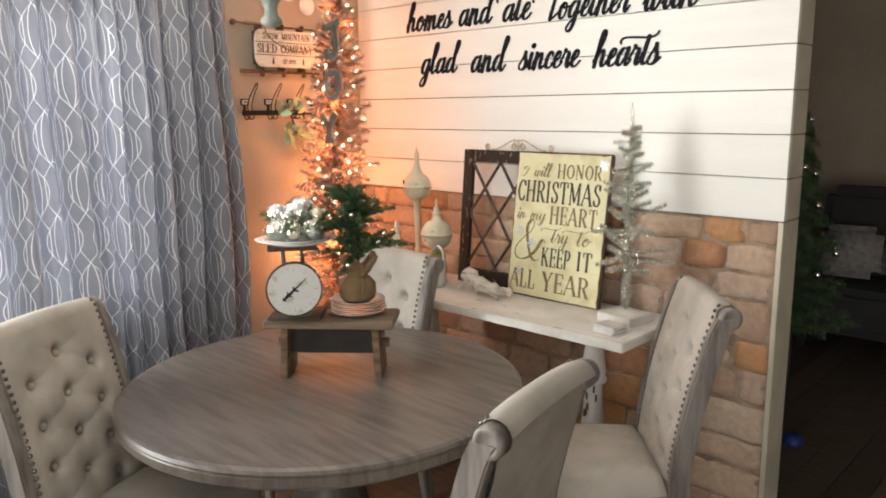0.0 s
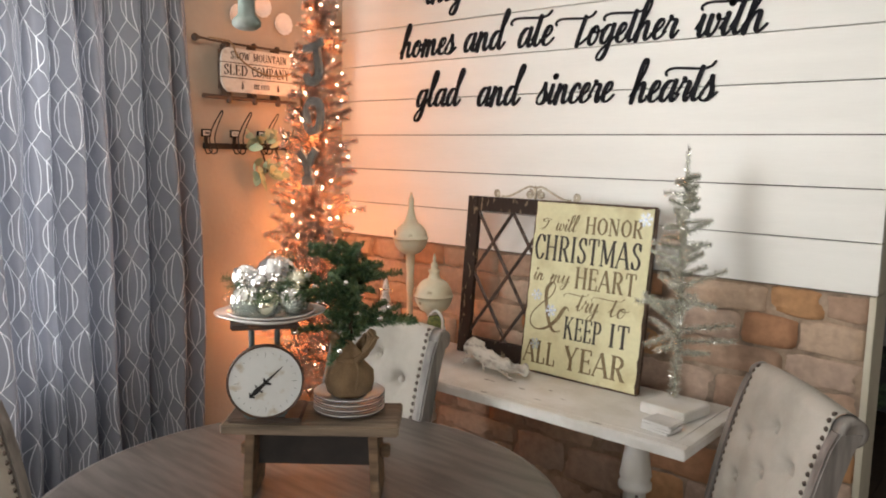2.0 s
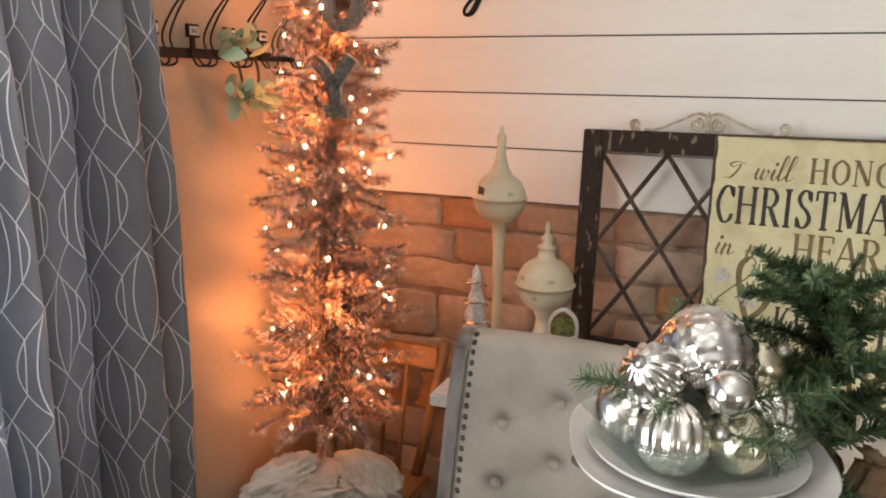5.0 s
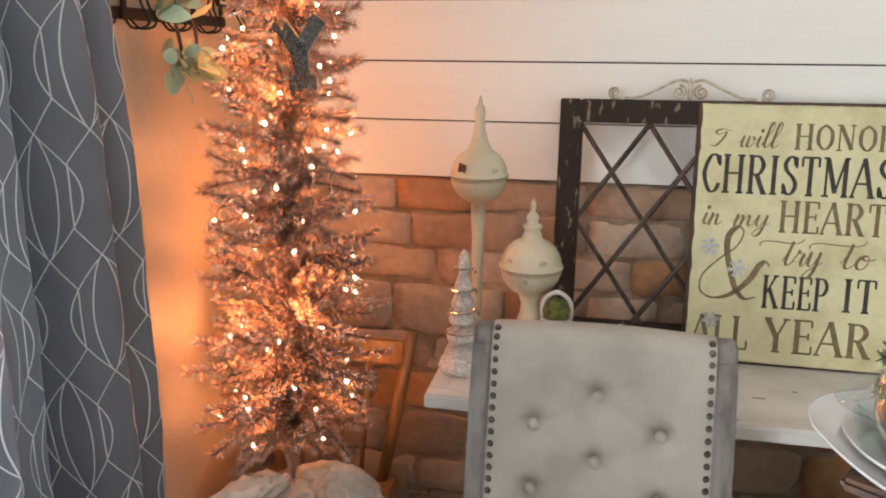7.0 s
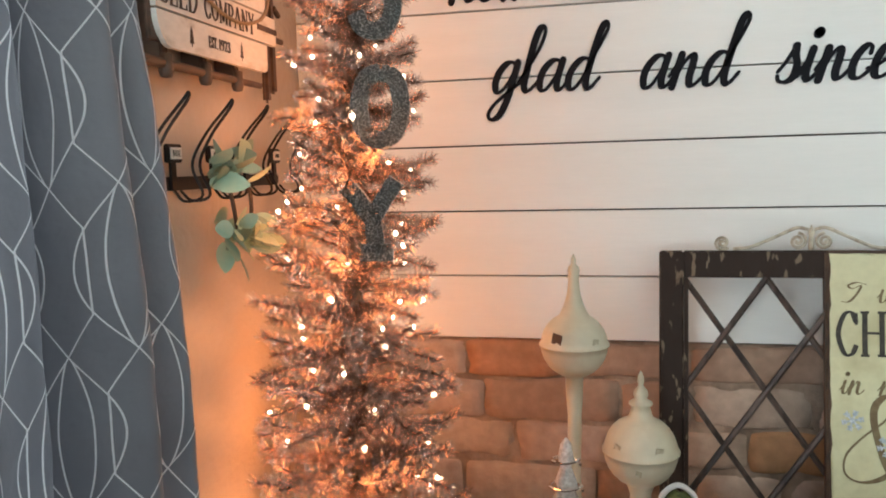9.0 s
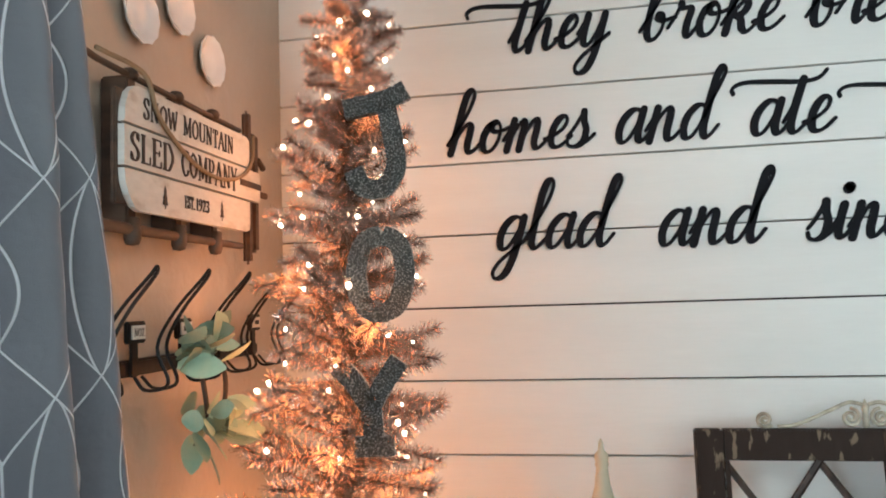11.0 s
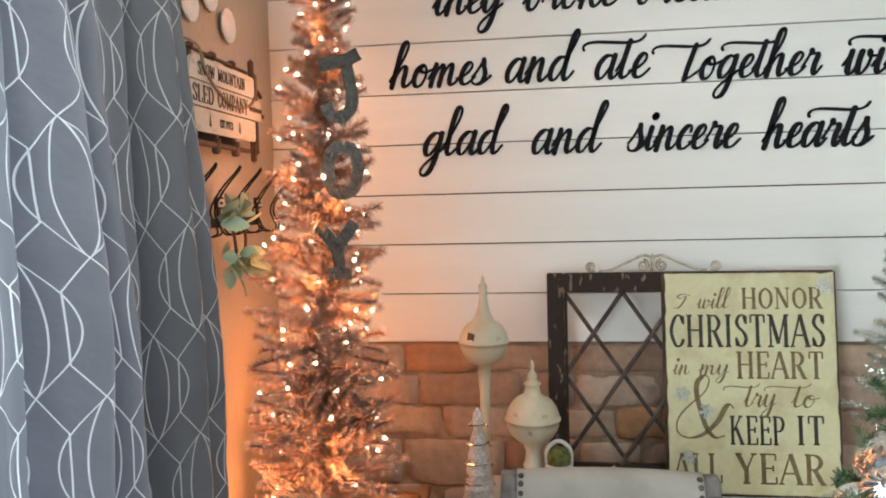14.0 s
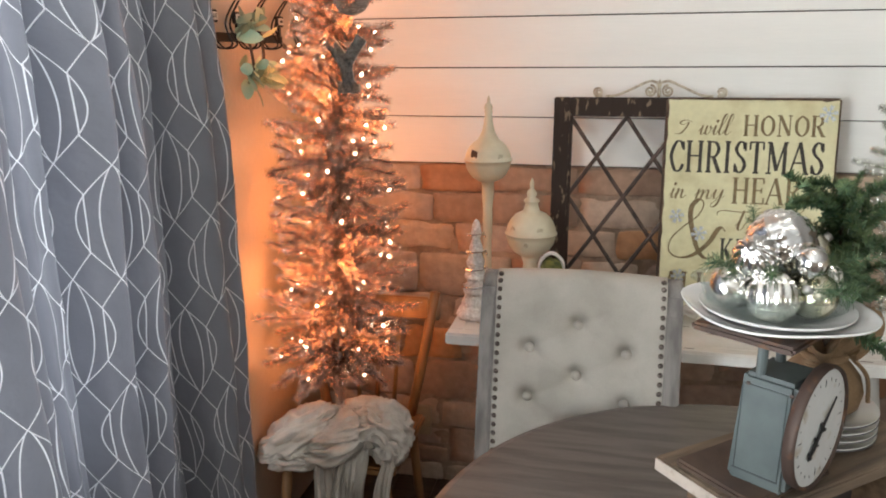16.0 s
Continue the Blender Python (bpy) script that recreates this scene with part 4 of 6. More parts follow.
for i in range(18):
    z = 0.60 + 0.095 * i
    a = radians((160, 30, -100, 205, -50, 180, 100)[i % 7])
    lamp("fairy_light", "POINT", (2.7 if i > 2 else 1.5) * (1 - 0.034 * i), (1.0, 0.31, 0.09), Matrix.Translation(tree_axis(z) + Vector((math.cos(a), math.sin(a), 0)) * tree_radius(z) * 0.6), 0.05)
# glitter letters wired to the tree
def bar_letter(strokes, w, m):
    bm = bmesh.new()
    for s in strokes:
        p = line_points(s)
        if len(p) > 2:
            p = [(q.x, q.y) for q in spline([(x, y, 0) for x, y in p], 6)]
        ribbon(bm, p, [w] * len(p), 0.014, m)
    return bm


for ch, strokes, x, z, tilt in (
        ("J", ["-.045,.068 .02,.072 .058,.084", ".022,.07 .026,.0 .022,-.04 -.002,-.066 -.034,-.058 -.044,-.03"], -2.476, 1.938, -7),
        ("O", ["0,.06 -.026,.048 -.037,.015 -.037,-.018 -.026,-.05 0,-.062 .026,-.05 .037,-.018 .037,.015 .026,.048 0,.06"], -2.477, 1.738, 3),
        ("Y", ["-.050,.062 -.026,.038 .0,.0", ".044,.072 .022,.038 .0,.0", "0,.012 .004,-.025 .008,-.056", "-.022,-.060 .038,-.058"], -2.493, 1.533, 2)):
    mesh_thing("glitter_letter", bar_letter(strokes, 0.031, pose(0, 0, 0)), M_glitter, 'silver glitter letter "%s" hung on the tinsel tree' % ch, "letter", pose(x, 2.34 - 0.02 * (ch == "Y"), z, 0, tilt, 8), "letters on the tree")

# ---- small wooden chair under the tree and its gauze wrap ----
M_oak = material("honey oak", (0.36, 0.19, 0.075), 0.45, second=(0.25, 0.125, 0.05), scale=14, stretch=(2, 2, 0.3))
oc = thing("wooden_chair", "small honey oak spindle chair holding the tree", "chair", pose(-2.575, 2.47, 0))
part("seat", boxed(-0.2, 0.2, -0.19, 0.19, 0.315, 0.345, 0.008), M_oak, oc)
for s in (-1, 1):
    part("back_post", tube([(s * 0.15, 0.17, 0.33), (s * 0.185, 0.18, 0.5), (s * 0.238, 0.20, 0.79)], 0.017, 10), M_oak, oc, smooth=True)
    for y in (-0.16, 0.15):
        part("leg", tube([(s * 0.16, y, 0.316), (s * 0.185, y * 1.1, 0.0)], 0.016, 10), M_oak, oc, smooth=True)
part("top_rail", boxed(-0.222, 0.222, 0.175, 0.193, 0.70, 0.775, 0.006), M_oak, oc)
for x in (-0.1, -0.035, 0.035, 0.1):
    part("spindle", tube([(x * 0.9, 0.165, 0.345), (x * 1.15, 0.185, 0.705)], 0.008, 8), M_oak, oc, smooth=True)

M_gauze = material("white cotton gauze", (0.70, 0.66, 0.60), 0.9, second=(0.58, 0.54, 0.48), scale=14, fine=0.12, bump=0.6, bump_scale=260)


def cloth_roll(points, r, seed, flat=1.0, n=10):
    """A bunched length of cloth along the points, with folds running along it."""
    bm = bmesh.new()
    pts = spline(points, n)
    rings = []
    for i, p in enumerate(pts):
        d = (pts[min(i + 1, len(pts) - 1)] - pts[max(i - 1, 0)]).normalized()
        side = d.cross(Vector((0, 0, 1)))
        side = side.normalized() if side.length > 0.05 else d.cross(Vector((0, 1, 0))).normalized()
        up = side.cross(d)
        t = i / (len(pts) - 1)
        ring = []
        for k in range(28):
            a = 2 * math.pi * k / 28
            rr = r * (0.85 + 0.3 * math.sin(math.pi * t)) * (1 + 0.22 * math.sin(5 * a + 6 * t + seed) + 0.15 * math.sin(9 * a - 5 * t + seed * 2) + 0.35 * noise.noise(p * 14 + Vector((math.cos(a), math.sin(a), seed))))
            ring.append(bm.verts.new(p + side * math.cos(a) * rr + up * math.sin(a) * rr * flat))
        rings.append(ring)
    for a, b in zip(rings, rings[1:]):
        for k in range(28):
            bm.faces.new((a[k], a[(k + 1) % 28], b[(k + 1) % 28], b[k]))
    bm.faces.new(rings[0])
    bm.faces.new(rings[-1][::-1])
    return bm


def puff(c, radii, seed, m, folds=0.30):
    """A crumpled puff of cloth with creases running from its gathered ends."""
    bm = bmesh.new()
    nu, nv = 84, 48
    rows = []
    for j in range(nv + 1):
        b = math.pi * (j / nv - 0.5)
        row = []
        for i in range(nu):
            a = 2 * math.pi * i / nu
            d = Vector((math.sin(b), math.cos(b) * math.cos(a), math.cos(b) * math.sin(a)))
            q = Vector((d.x * 1.1, d.y * 3.2, d.z * 3.2)) + Vector((seed * 3.7, 0, 0))
            crease = 1 - abs(noise.noise(q)) * 2.2
            rr = 1 + folds * (crease - 0.5) * 1.3 + 0.10 * (0.5 - abs(noise.noise(q * 2.3))) + 0.04 * noise.noise(q * 6)
            row.append(bm.verts.new((d.x * radii[0] * rr, d.y * radii[1] * rr, d.z * radii[2] * rr)))
        rows.append(row)
    for p, q in zip(rows, rows[1:]):
        for i in range(nu):
            bm.faces.new((p[i], p[(i + 1) % nu], q[(i + 1) % nu], q[i]))
    bmesh.ops.transform(bm, matrix=Matrix.Translation(c) @ m, verts=bm.verts)
    return bm


def hanging(x0, x1, y, z0, z1, seed):
    """A soft pleated length of gauze with an uneven frayed hem."""
    bm = bmesh.new()
    r = random.Random(seed)
    nu, nv = 40, 22
    hem = [r.uniform(-0.05, 0.05) for _ in range(nu + 1)]
    rows = []
    for j in range(nv + 1):
        t = j / nv
        row = []
        for i in range(nu + 1):
            u = i / nu
            spread = 0.72 + 0.28 * min(1, t * 1.6)
            x = (x0 + x1) / 2 + (u - 0.5) * (x1 - x0) * spread + 0.012 * math.sin(4 * t + seed)
            z = z0 + (z1 + hem[i] * t * t - z0) * t
            fold = 0.012 * math.sin(u * 19 + seed + 1.5 * t) + 0.008 * math.sin(u * 41 - 2 * t) + 0.016 * noise.noise(Vector((u * 3, t * 3, seed)))
            row.append(bm.verts.new((x, y - 0.05 * math.sin(min(1, t * 2.2) * math.pi / 2) + fold * (0.5 + t), z + 0.02 * (1 - t) * math.sin(u * math.pi))))
        rows.append(row)
    for p, q in zip(rows, rows[1:]):
        for i in range(nu):
            bm.faces.new((p[i], p[i + 1], q[i + 1], q[i]))
    return bm


wrap = thing("gauze_wrap", "white cotton gauze bunched round the tree base", "cloth")
for c, radii, seed, m in (((-2.685, 2.305, 0.415), (0.125, 0.085, 0.068), 1, pose(0, 0, 0, 0, -32, 10)),
                          ((-2.70, 2.275, 0.365), (0.105, 0.062, 0.045), 2, pose(0, 0, 0, 0, -8, -6)),
                          ((-2.425, 2.34, 0.445), (0.085, 0.085, 0.075), 3, pose(0, 0, 0, 0, 40, 0)),
                          ((-2.395, 2.31, 0.405), (0.05, 0.06, 0.05), 4, pose(0, 0, 0, 0, 60, 0)),
                          ((-2.545, 2.30, 0.445), (0.115, 0.085, 0.05), 5, pose(0, 0, 0, 0, -20, 0)),
                          ((-2.50, 2.40, 0.43), (0.12, 0.10, 0.06), 6, pose(0, 0, 0))):
    part("fold", puff(c, radii, seed, m), M_gauze, wrap, smooth=True)
part("band", cloth_roll([(-2.62, 2.27, 0.385), (-2.57, 2.235, 0.40), (-2.52, 2.235, 0.43), (-2.48, 2.26, 0.46)], 0.040, 2, 0.75), M_gauze, wrap, "gathered band of cloth", True)
for x0, x1, z0, z1, seed in ((-2.625, -2.535, 0.40, 0.10, 6), (-2.555, -2.475, 0.42, 0.21, 7), (-2.49, -2.455, 0.41, 0.08, 8), (-2.415, -2.36, 0.395, 0.13, 9)):
    part("tail", hanging(x0, x1, 2.265 + 0.004 * (seed % 2), z0, z1, seed), M_gauze, wrap, "frayed hanging cloth end", True)
for k in range(22):
    x = -2.63 + 0.0125 * k
    part("thread", tube(spline([(x, 2.225, 0.2), (x + rnd.uniform(-.01, .01), 2.215, 0.13), (x + rnd.uniform(-.02, .02), 2.212, rnd.uniform(0.02, 0.09))], 4), 0.0009, 4), M_gauze, wrap, "loose thread")

# ---- console table and what stands on it ----
CZ = 0.80
con = thing("console_table", "distressed white plank console table against the stone", "table")
M_chip = material("bare worn wood", (0.12, 0.10, 0.085), 0.8)
top = part("tabletop", boxed(-2.215, -0.845, 2.28, 2.745, CZ - 0.034, CZ - 0.004, 0.003), M_white, con)
part("border", boxed(-2.212, -0.848, 2.283, 2.318, CZ - 0.0045, CZ, 0.0015), M_white, con)
part("border", boxed(-2.212, -2.172, 2.3205, 2.742, CZ - 0.0045, CZ, 0.0015), M_white, con)
part("border", boxed(-0.888, -0.848, 2.3205, 2.742, CZ - 0.0045, CZ, 0.0015), M_white, con)
part("panel", boxed(-2.1695, -0.8905, 2.3215, 2.742, CZ - 0.0045, CZ - 0.0008, 0.001), M_white, con)
rnd = random.Random(12)
for k in range(13):
    x, y = rnd.uniform(-2.1, -0.95), rnd.choice((2.30, 2.318, 2.36, 2.42, 2.47))
    L, w = rnd.uniform(0.008, 0.024), rnd.uniform(0.0015, 0.004)
    bm = bmesh.new()
    bm.faces.new([bm.verts.new((x + L * math.cos(a) * rnd.uniform(0.7, 1), y + w * math.sin(a) * rnd.uniform(0.6, 1), CZ + 0.0006)) for a in [2 * math.pi * i / 9 for i in range(9)]])
    part("chip", bm, M_chip, con, "worn bare patch")
LEG = [(0, 0.766), (0.062, 0.766), (0.062, 0.735), (0.05, 0.725), (0.036, 0.70), (0.044, 0.64), (0.05, 0.60), (0.044, 0.585), (0.052, 0.575), (0.052, 0.56), (0.034, 0.545), (0.038, 0.45), (0.05, 0.33), (0.054, 0.27), (0.04, 0.22), (0.034, 0.2), (0.05, 0.18), (0.05, 0.165), (0.04, 0.15), (0.06, 0.06), (0.06, 0.0), (0, 0)]
for x in (-1.075, -1.98):
    leg = part("leg", lathe(LEG, 28, m=pose(x, 2.47, 0)), M_white, con, "turned white baluster leg", True)
    for k in range(9):
        a, z = rnd.uniform(math.pi, 2 * math.pi), rnd.uniform(0.25, 0.55)
        part("chip", boxed(-0.004, 0.004, -0.001, 0.001, -0.014, 0.014, m=pose(x + 0.0445 * math.cos(a), 2.47 + 0.0445 * math.sin(a), z) @ pose(0, 0, 0, 0, 0, math.degrees(a) + 90)), M_chip, leg)

# finials
M_ceram = material("aged cream paint", (0.66, 0.61, 0.46), 0.45, second=(0.56, 0.50, 0.35), scale=9, fine=0.06, bump=0.1)
M_faded = material("faint worn paint", (0.40, 0.34, 0.23), 0.7, second=(0.56, 0.50, 0.36), scale=90, low=0.4, high=0.6)
M_rust = material("rusty worn patch", (0.10, 0.06, 0.04), 0.8)


def finial(x, y, profile, label, patches):
    f = thing("finial", label, "finial", pose(x, y, CZ), "cream finials on the console")
    b = part("body", lathe(profile, 40), M_ceram, f, "", True)
    for r, z, az, w, dark in patches:
        part("worn_patch", boxed(-w, w, -0.0006, 0.0006, -w, w, m=pose(r * math.cos(radians(az)), r * math.sin(radians(az)), z) @ pose(0, 0, 0, 0, 12, az + 90)), M_rust if dark else M_faded, b, "dark square worn patch" if dark else "faint worn patch")
    return f


def ball(zc, r, seam=True, n=14):
    out = []
    for k in range(1, n):
        a = -math.pi / 2 + math.pi * k / n
        out.append((r * math.cos(a), zc + r * math.sin(a)))
        if seam and k == n // 2:
            out += [(r * 1.05, zc - 0.001), (r * 1.05, zc + 0.003), (r * 0.995, zc + 0.004)]
    return out


b1 = [(r, z) for r, z in ball(0.452, 0.069) if r > 0.0155]
finial(-2.144, 2.56, [(0, 0), (0.052, 0), (0.054, 0.012), (0.045, 0.02), (0.03, 0.03), (0.02, 0.05), (0.014, 0.09), (0.012, 0.2), (0.015, 0.26), (0.014, 0.30), (0.017, 0.34), (0.019, 0.388)] + [p for p in b1 if p[1] > 0.388 and p[1] < 0.508] + [(0.031, 0.513), (0.02, 0.535), (0.0135, 0.56), (0.010, 0.59), (0.0125, 0.594), (0.0105, 0.60), (0.0125, 0.606), (0.011, 0.614), (0.005, 0.62), (0.0045, 0.632), (0, 0.642)], "tall cream painted ball finial on a stem", ((0.0665, 0.475, -118, 0.011, True), (0.0668, 0.468, -48, 0.007, False)))
b2 = [(r, z) for r, z in ball(0.234, 0.075) if r > 0.02]
finial(-2.01, 2.555, [(0, 0), (0.05, 0), (0.052, 0.01), (0.04, 0.02), (0.026, 0.04), (0.024, 0.09), (0.03, 0.1), (0.024, 0.112), (0.021, 0.14), (0.028, 0.162)] + [p for p in b2 if 0.165 < p[1] < 0.296] + [(0.037, 0.298), (0.026, 0.302), (0.021, 0.318), (0.018, 0.326), (0.024, 0.332), (0.024, 0.336), (0.012, 0.344), (0.015, 0.352), (0.014, 0.36), (0.005, 0.372), (0.007, 0.38), (0.006, 0.39), (0, 0.404)], "short cream painted ball finial", ((0.0715, 0.256, -132, 0.008, False), (0.0715, 0.254, -62, 0.009, False), (0.073, 0.212, -95, 0.006, False)))

# frosted resin tree
M_frost = material("frosted glass-bead coating", (0.62, 0.58, 0.54), 0.4, second=(0.8, 0.78, 0.75), scale=90, detail=3, fine=0.3, bump=1.0, bump_scale=180)
rt = thing("frosted_tree", "small frosted tiered christmas tree figure", "figurine", pose(-2.155, 2.43, CZ))
prof = [(0, 0), (0.052, 0), (0.056, 0.012), (0.05, 0.03)]
for k in range(6):
    z, r = 0.035 + k * 0.042, 0.042 - 0.0055 * k
    prof += [(r, z), (r * 1.05, z + 0.012), (r * 0.62, z + 0.038)]
prof += [(0.008, 0.29), (0, 0.30)]
bm = lathe(prof, 26)
for v in bm.verts:
    v.co += Vector((noise.noise(v.co * 60), noise.noise(v.co * 60 + Vector((5, 0, 0))), 0.5 * noise.noise(v.co * 60 + Vector((0, 7, 0))))) * 0.006
part("body", bm, M_frost, rt, "", True)
for k in range(4):
    z = 0.09 + 0.052 * k
    part("garland", tube([((0.042 - 0.005 * k) * math.cos(a * 0.5), (0.042 - 0.005 * k) * math.sin(a * 0.5), z + 0.0012 * a) for a in range(13)], 0.003, 6), M_bright, rt, "silver bead garland")

# little round planter between the finials
M_moss = material("yellow-green moss", (0.20, 0.22, 0.06), 0.9, second=(0.08, 0.10, 0.04), scale=70, bump=0.8, bump_scale=200)
pot = thing("ceramic_pot", "small white ceramic pot with moss", "pot", pose(-1.94, 2.49, CZ))
part("pot", lathe([(0, 0), (0.03, 0), (0.036, 0.03), (0.04, 0.09), (0.038, 0.13), (0.03, 0.13), (0.028, 0.11), (0, 0.11)], 28), M_plate, pot, smooth=True)
bm = lathe([(0.03, 0.125), (0.034, 0.15), (0.026, 0.17), (0.0, 0.18)], 18)
for v in bm.verts:
    v.co += v.co.normalized() * 0.008 * noise.noise(v.co * 80)
part("moss", bm, M_moss, pot, "clump of moss", True)
part("handle", tube(spline([(-0.034, 0, 0.13), (-0.03, 0, 0.17), (0, 0, 0.192), (0.03, 0, 0.17), (0.034, 0, 0.13)], 6), 0.006, 8), M_plate, pot, "white loop handle", True)

# driftwood
M_drift = material("bleached driftwood", (0.62, 0.59, 0.53), 0.85, second=(0.25, 0.22, 0.19), scale=26, stretch=(0.5, 2, 2), low=0.5, high=0.7, bump=0.8, bump_scale=120)
dw = thing("driftwood", "bleached white driftwood branch on the console", "driftwood")
DX = Vector((-1.66, 2.50, CZ + 0.034))
for pts, r in (([(-0.13, 0.04, 0.035), (-0.08, 0.01, 0.03), (-0.02, -0.01, 0.018), (0.05, 0.0, 0.008), (0.13, 0.02, -0.006)], 0.037), ([(-0.05, 0.0, 0.03), (-0.03, -0.03, 0.0), (-0.02, -0.045, -0.02)], 0.011), ([(0.03, 0.0, 0.01), (0.06, -0.03, -0.008), (0.1, -0.035, -0.022)], 0.011), ([(-0.1, 0.03, 0.03), (-0.12, -0.01, 0.01), (-0.13, -0.03, -0.02)], 0.012)):
    bm = tube([DX + p for p in spline(pts, 6)], r, 16, taper=lambda t: 1.0 - 0.55 * t)
    for v in bm.verts:
        v.co += Vector((noise.noise(v.co * 45), noise.noise(v.co * 45 + Vector((3, 0, 0))), noise.noise(v.co * 45 + Vector((0, 3, 0))))) * 0.017
    part("limb", bm, M_drift, dw, "", True)

# old window with diamond muntins
M_oldwood = material("chipped dark paint", (0.030, 0.019, 0.014), 0.65, second=(0.20, 0.15, 0.10), scale=62, stretch=(1, 1, 0.35), low=0.595, high=0.64, fine=0.25, bump=0.5)
M_oldwood.node_tree.nodes["Principled BSDF"].inputs["Specular IOR Level"].default_value = 0.25
M_muntin = material("worn brown muntin wood", (0.085, 0.058, 0.044), 0.5, second=(0.03, 0.02, 0.016), scale=45, stretch=(1, 1, 0.4), low=0.45, high=0.6, fine=0.25, bump=0.5)
LEAN_W = pose(-1.66, 2.665, CZ, -5.0, 0, 0)
wf = thing("old_window", "old dark window sash with diamond muntins", "window sash", LEAN_W)
HW, HH, ST = 0.304, 0.632, 0.05
for x0, x1, z0, z1 in ((-HW, -HW + ST, 0, HH), (HW - ST, HW, 0, HH)):
    part("stile", boxed(x0, x1, -0.016, 0.016, z0, z1, 0.003), M_oldwood, wf)
part("rail", boxed(-HW + ST, HW - ST, -0.0145, 0.0145, HH - 0.058, HH, 0.003), M_oldwood, wf)
part("rail", boxed(-HW + ST, HW - ST, -0.0145, 0.0145, 0, 0.07, 0.003), M_oldwood, wf)
part("bead", boxed(-HW + ST, -HW + ST + 0.009, -0.02, -0.015, 0.07, HH - 0.058), M_oldwood, wf)
IW, Z0, Z1 = HW - ST, 0.07, HH - 0.058
SX, SLOPE = 0.1693, 1.44
for s in (1, -1):
    for k in range(-3, 6):
        x_top = -IW + k * SX  # where the bar meets the top rail
        a, b = sorted(((-IW - x_top) / s, (IW - x_top) / s))
        a, b = max(a, 0.0), min(b, (Z1 - Z0) / SLOPE)
        if b - a > 0.02:
            y = -0.004 if s > 0 else -0.009
            part("muntin", tube([(x_top + s * a, y, Z1 - SLOPE * a), (x_top + s * b, y, Z1 - SLOPE * b)], 0.0068, 6), M_muntin, wf, "worn brown muntin bar")
# iron scroll along the top of the sash
M_scroll = material("antique cream iron", (0.62, 0.57, 0.45), 0.5, 0.1, second=(0.30, 0.25, 0.18), scale=40)
sc = thing("iron_scroll", "antique cream iron scroll topper on the old window", "scroll", pose(-1.655, 2.722, CZ + 0.629))
for s in (1, -1):
    part("scroll", tube(spline([(s * 0.006, 0, 0.045), (s * 0.03, 0, 0.048), (s * 0.07, 0, 0.03), (s * 0.12, 0, 0.008), (s * 0.155, 0, 0.004)], 6), 0.0036, 8), M_scroll, sc, smooth=True)
    part("curl", tube([(s * (0.178 + 0.016 * (1 - k / 24) * math.cos(0.55 * k - 2.4)), 0, 0.017 + 0.016 * (1 - k / 24) * math.sin(0.55 * k - 2.4)) for k in range(22)], 0.0036, 8), M_scroll, sc, smooth=True)
    part("curl", tube([(s * (0.026 + 0.018 * (1 - k / 24) * math.cos(0.55 * k + 1.6)), 0, 0.02 + 0.018 * (1 - k / 24) * math.sin(0.55 * k + 1.6)) for k in range(22)], 0.0036, 8), M_scroll, sc, smooth=True)
part("bud", lathe([(0, 0), (0.006, 0.004), (0.005, 0.03), (0.007, 0.04), (0, 0.056)], 12), M_scroll, sc, smooth=True)

# the sign
M_signface = material("aged pale yellow paint", (0.66, 0.63, 0.39), 0.6, second=(0.42, 0.35, 0.17), scale=9, fine=0.10, bump=0.15, low=0.48, high=0.85)
M_signedge = material("dark worn sign edge", (0.10, 0.06, 0.035), 0.7, second=(0.05, 0.03, 0.02), scale=30)
M_ink1 = material("black sign lettering", (0.03, 0.026, 0.02), 0.6, second=(0.06, 0.05, 0.035), scale=60)
M_ink2 = material("brown sign lettering", (0.16, 0.11, 0.05), 0.6, second=(0.22, 0.17, 0.08), scale=50)
SW, SH = 0.478, 0.638
sign = thing("christmas_sign", "pale yellow wooden sign with christmas lettering", "sign", pose(-1.394, 2.612, CZ, -7.6, 0, 0))
bm = boxed(-SW / 2, SW / 2, 0.002, 0.030, 0, SH, 0.005)
part("board", bm, M_signedge, sign, "dark worn board edge")
bm = bmesh.new()
edge = []
N_E = 120
for k in range(N_E):
    t = 4 * k / N_E
    side, f = int(t), t - int(t)
    x, z = ((-1 + 2 * f, -1), (1, -1 + 2 * f), (1 - 2 * f, 1), (-1, 1 - 2 * f))[side]
    j = 0.0065 + 0.010 * abs(noise.noise(Vector((k * 0.7, 1, 2))))
    edge.append(bm.verts.new((x * (SW / 2 - j), 0.0012, SH / 2 + z * (SH / 2 - j))))
bm.faces.new(edge)
bmesh.ops.triangulate(bm, faces=bm.faces[:])
part("face", bm, M_signface, sign, "pale yellow painted face")
SM = Matrix.Identity(4)


def sx(f):
    return -SW / 2 + f * SW


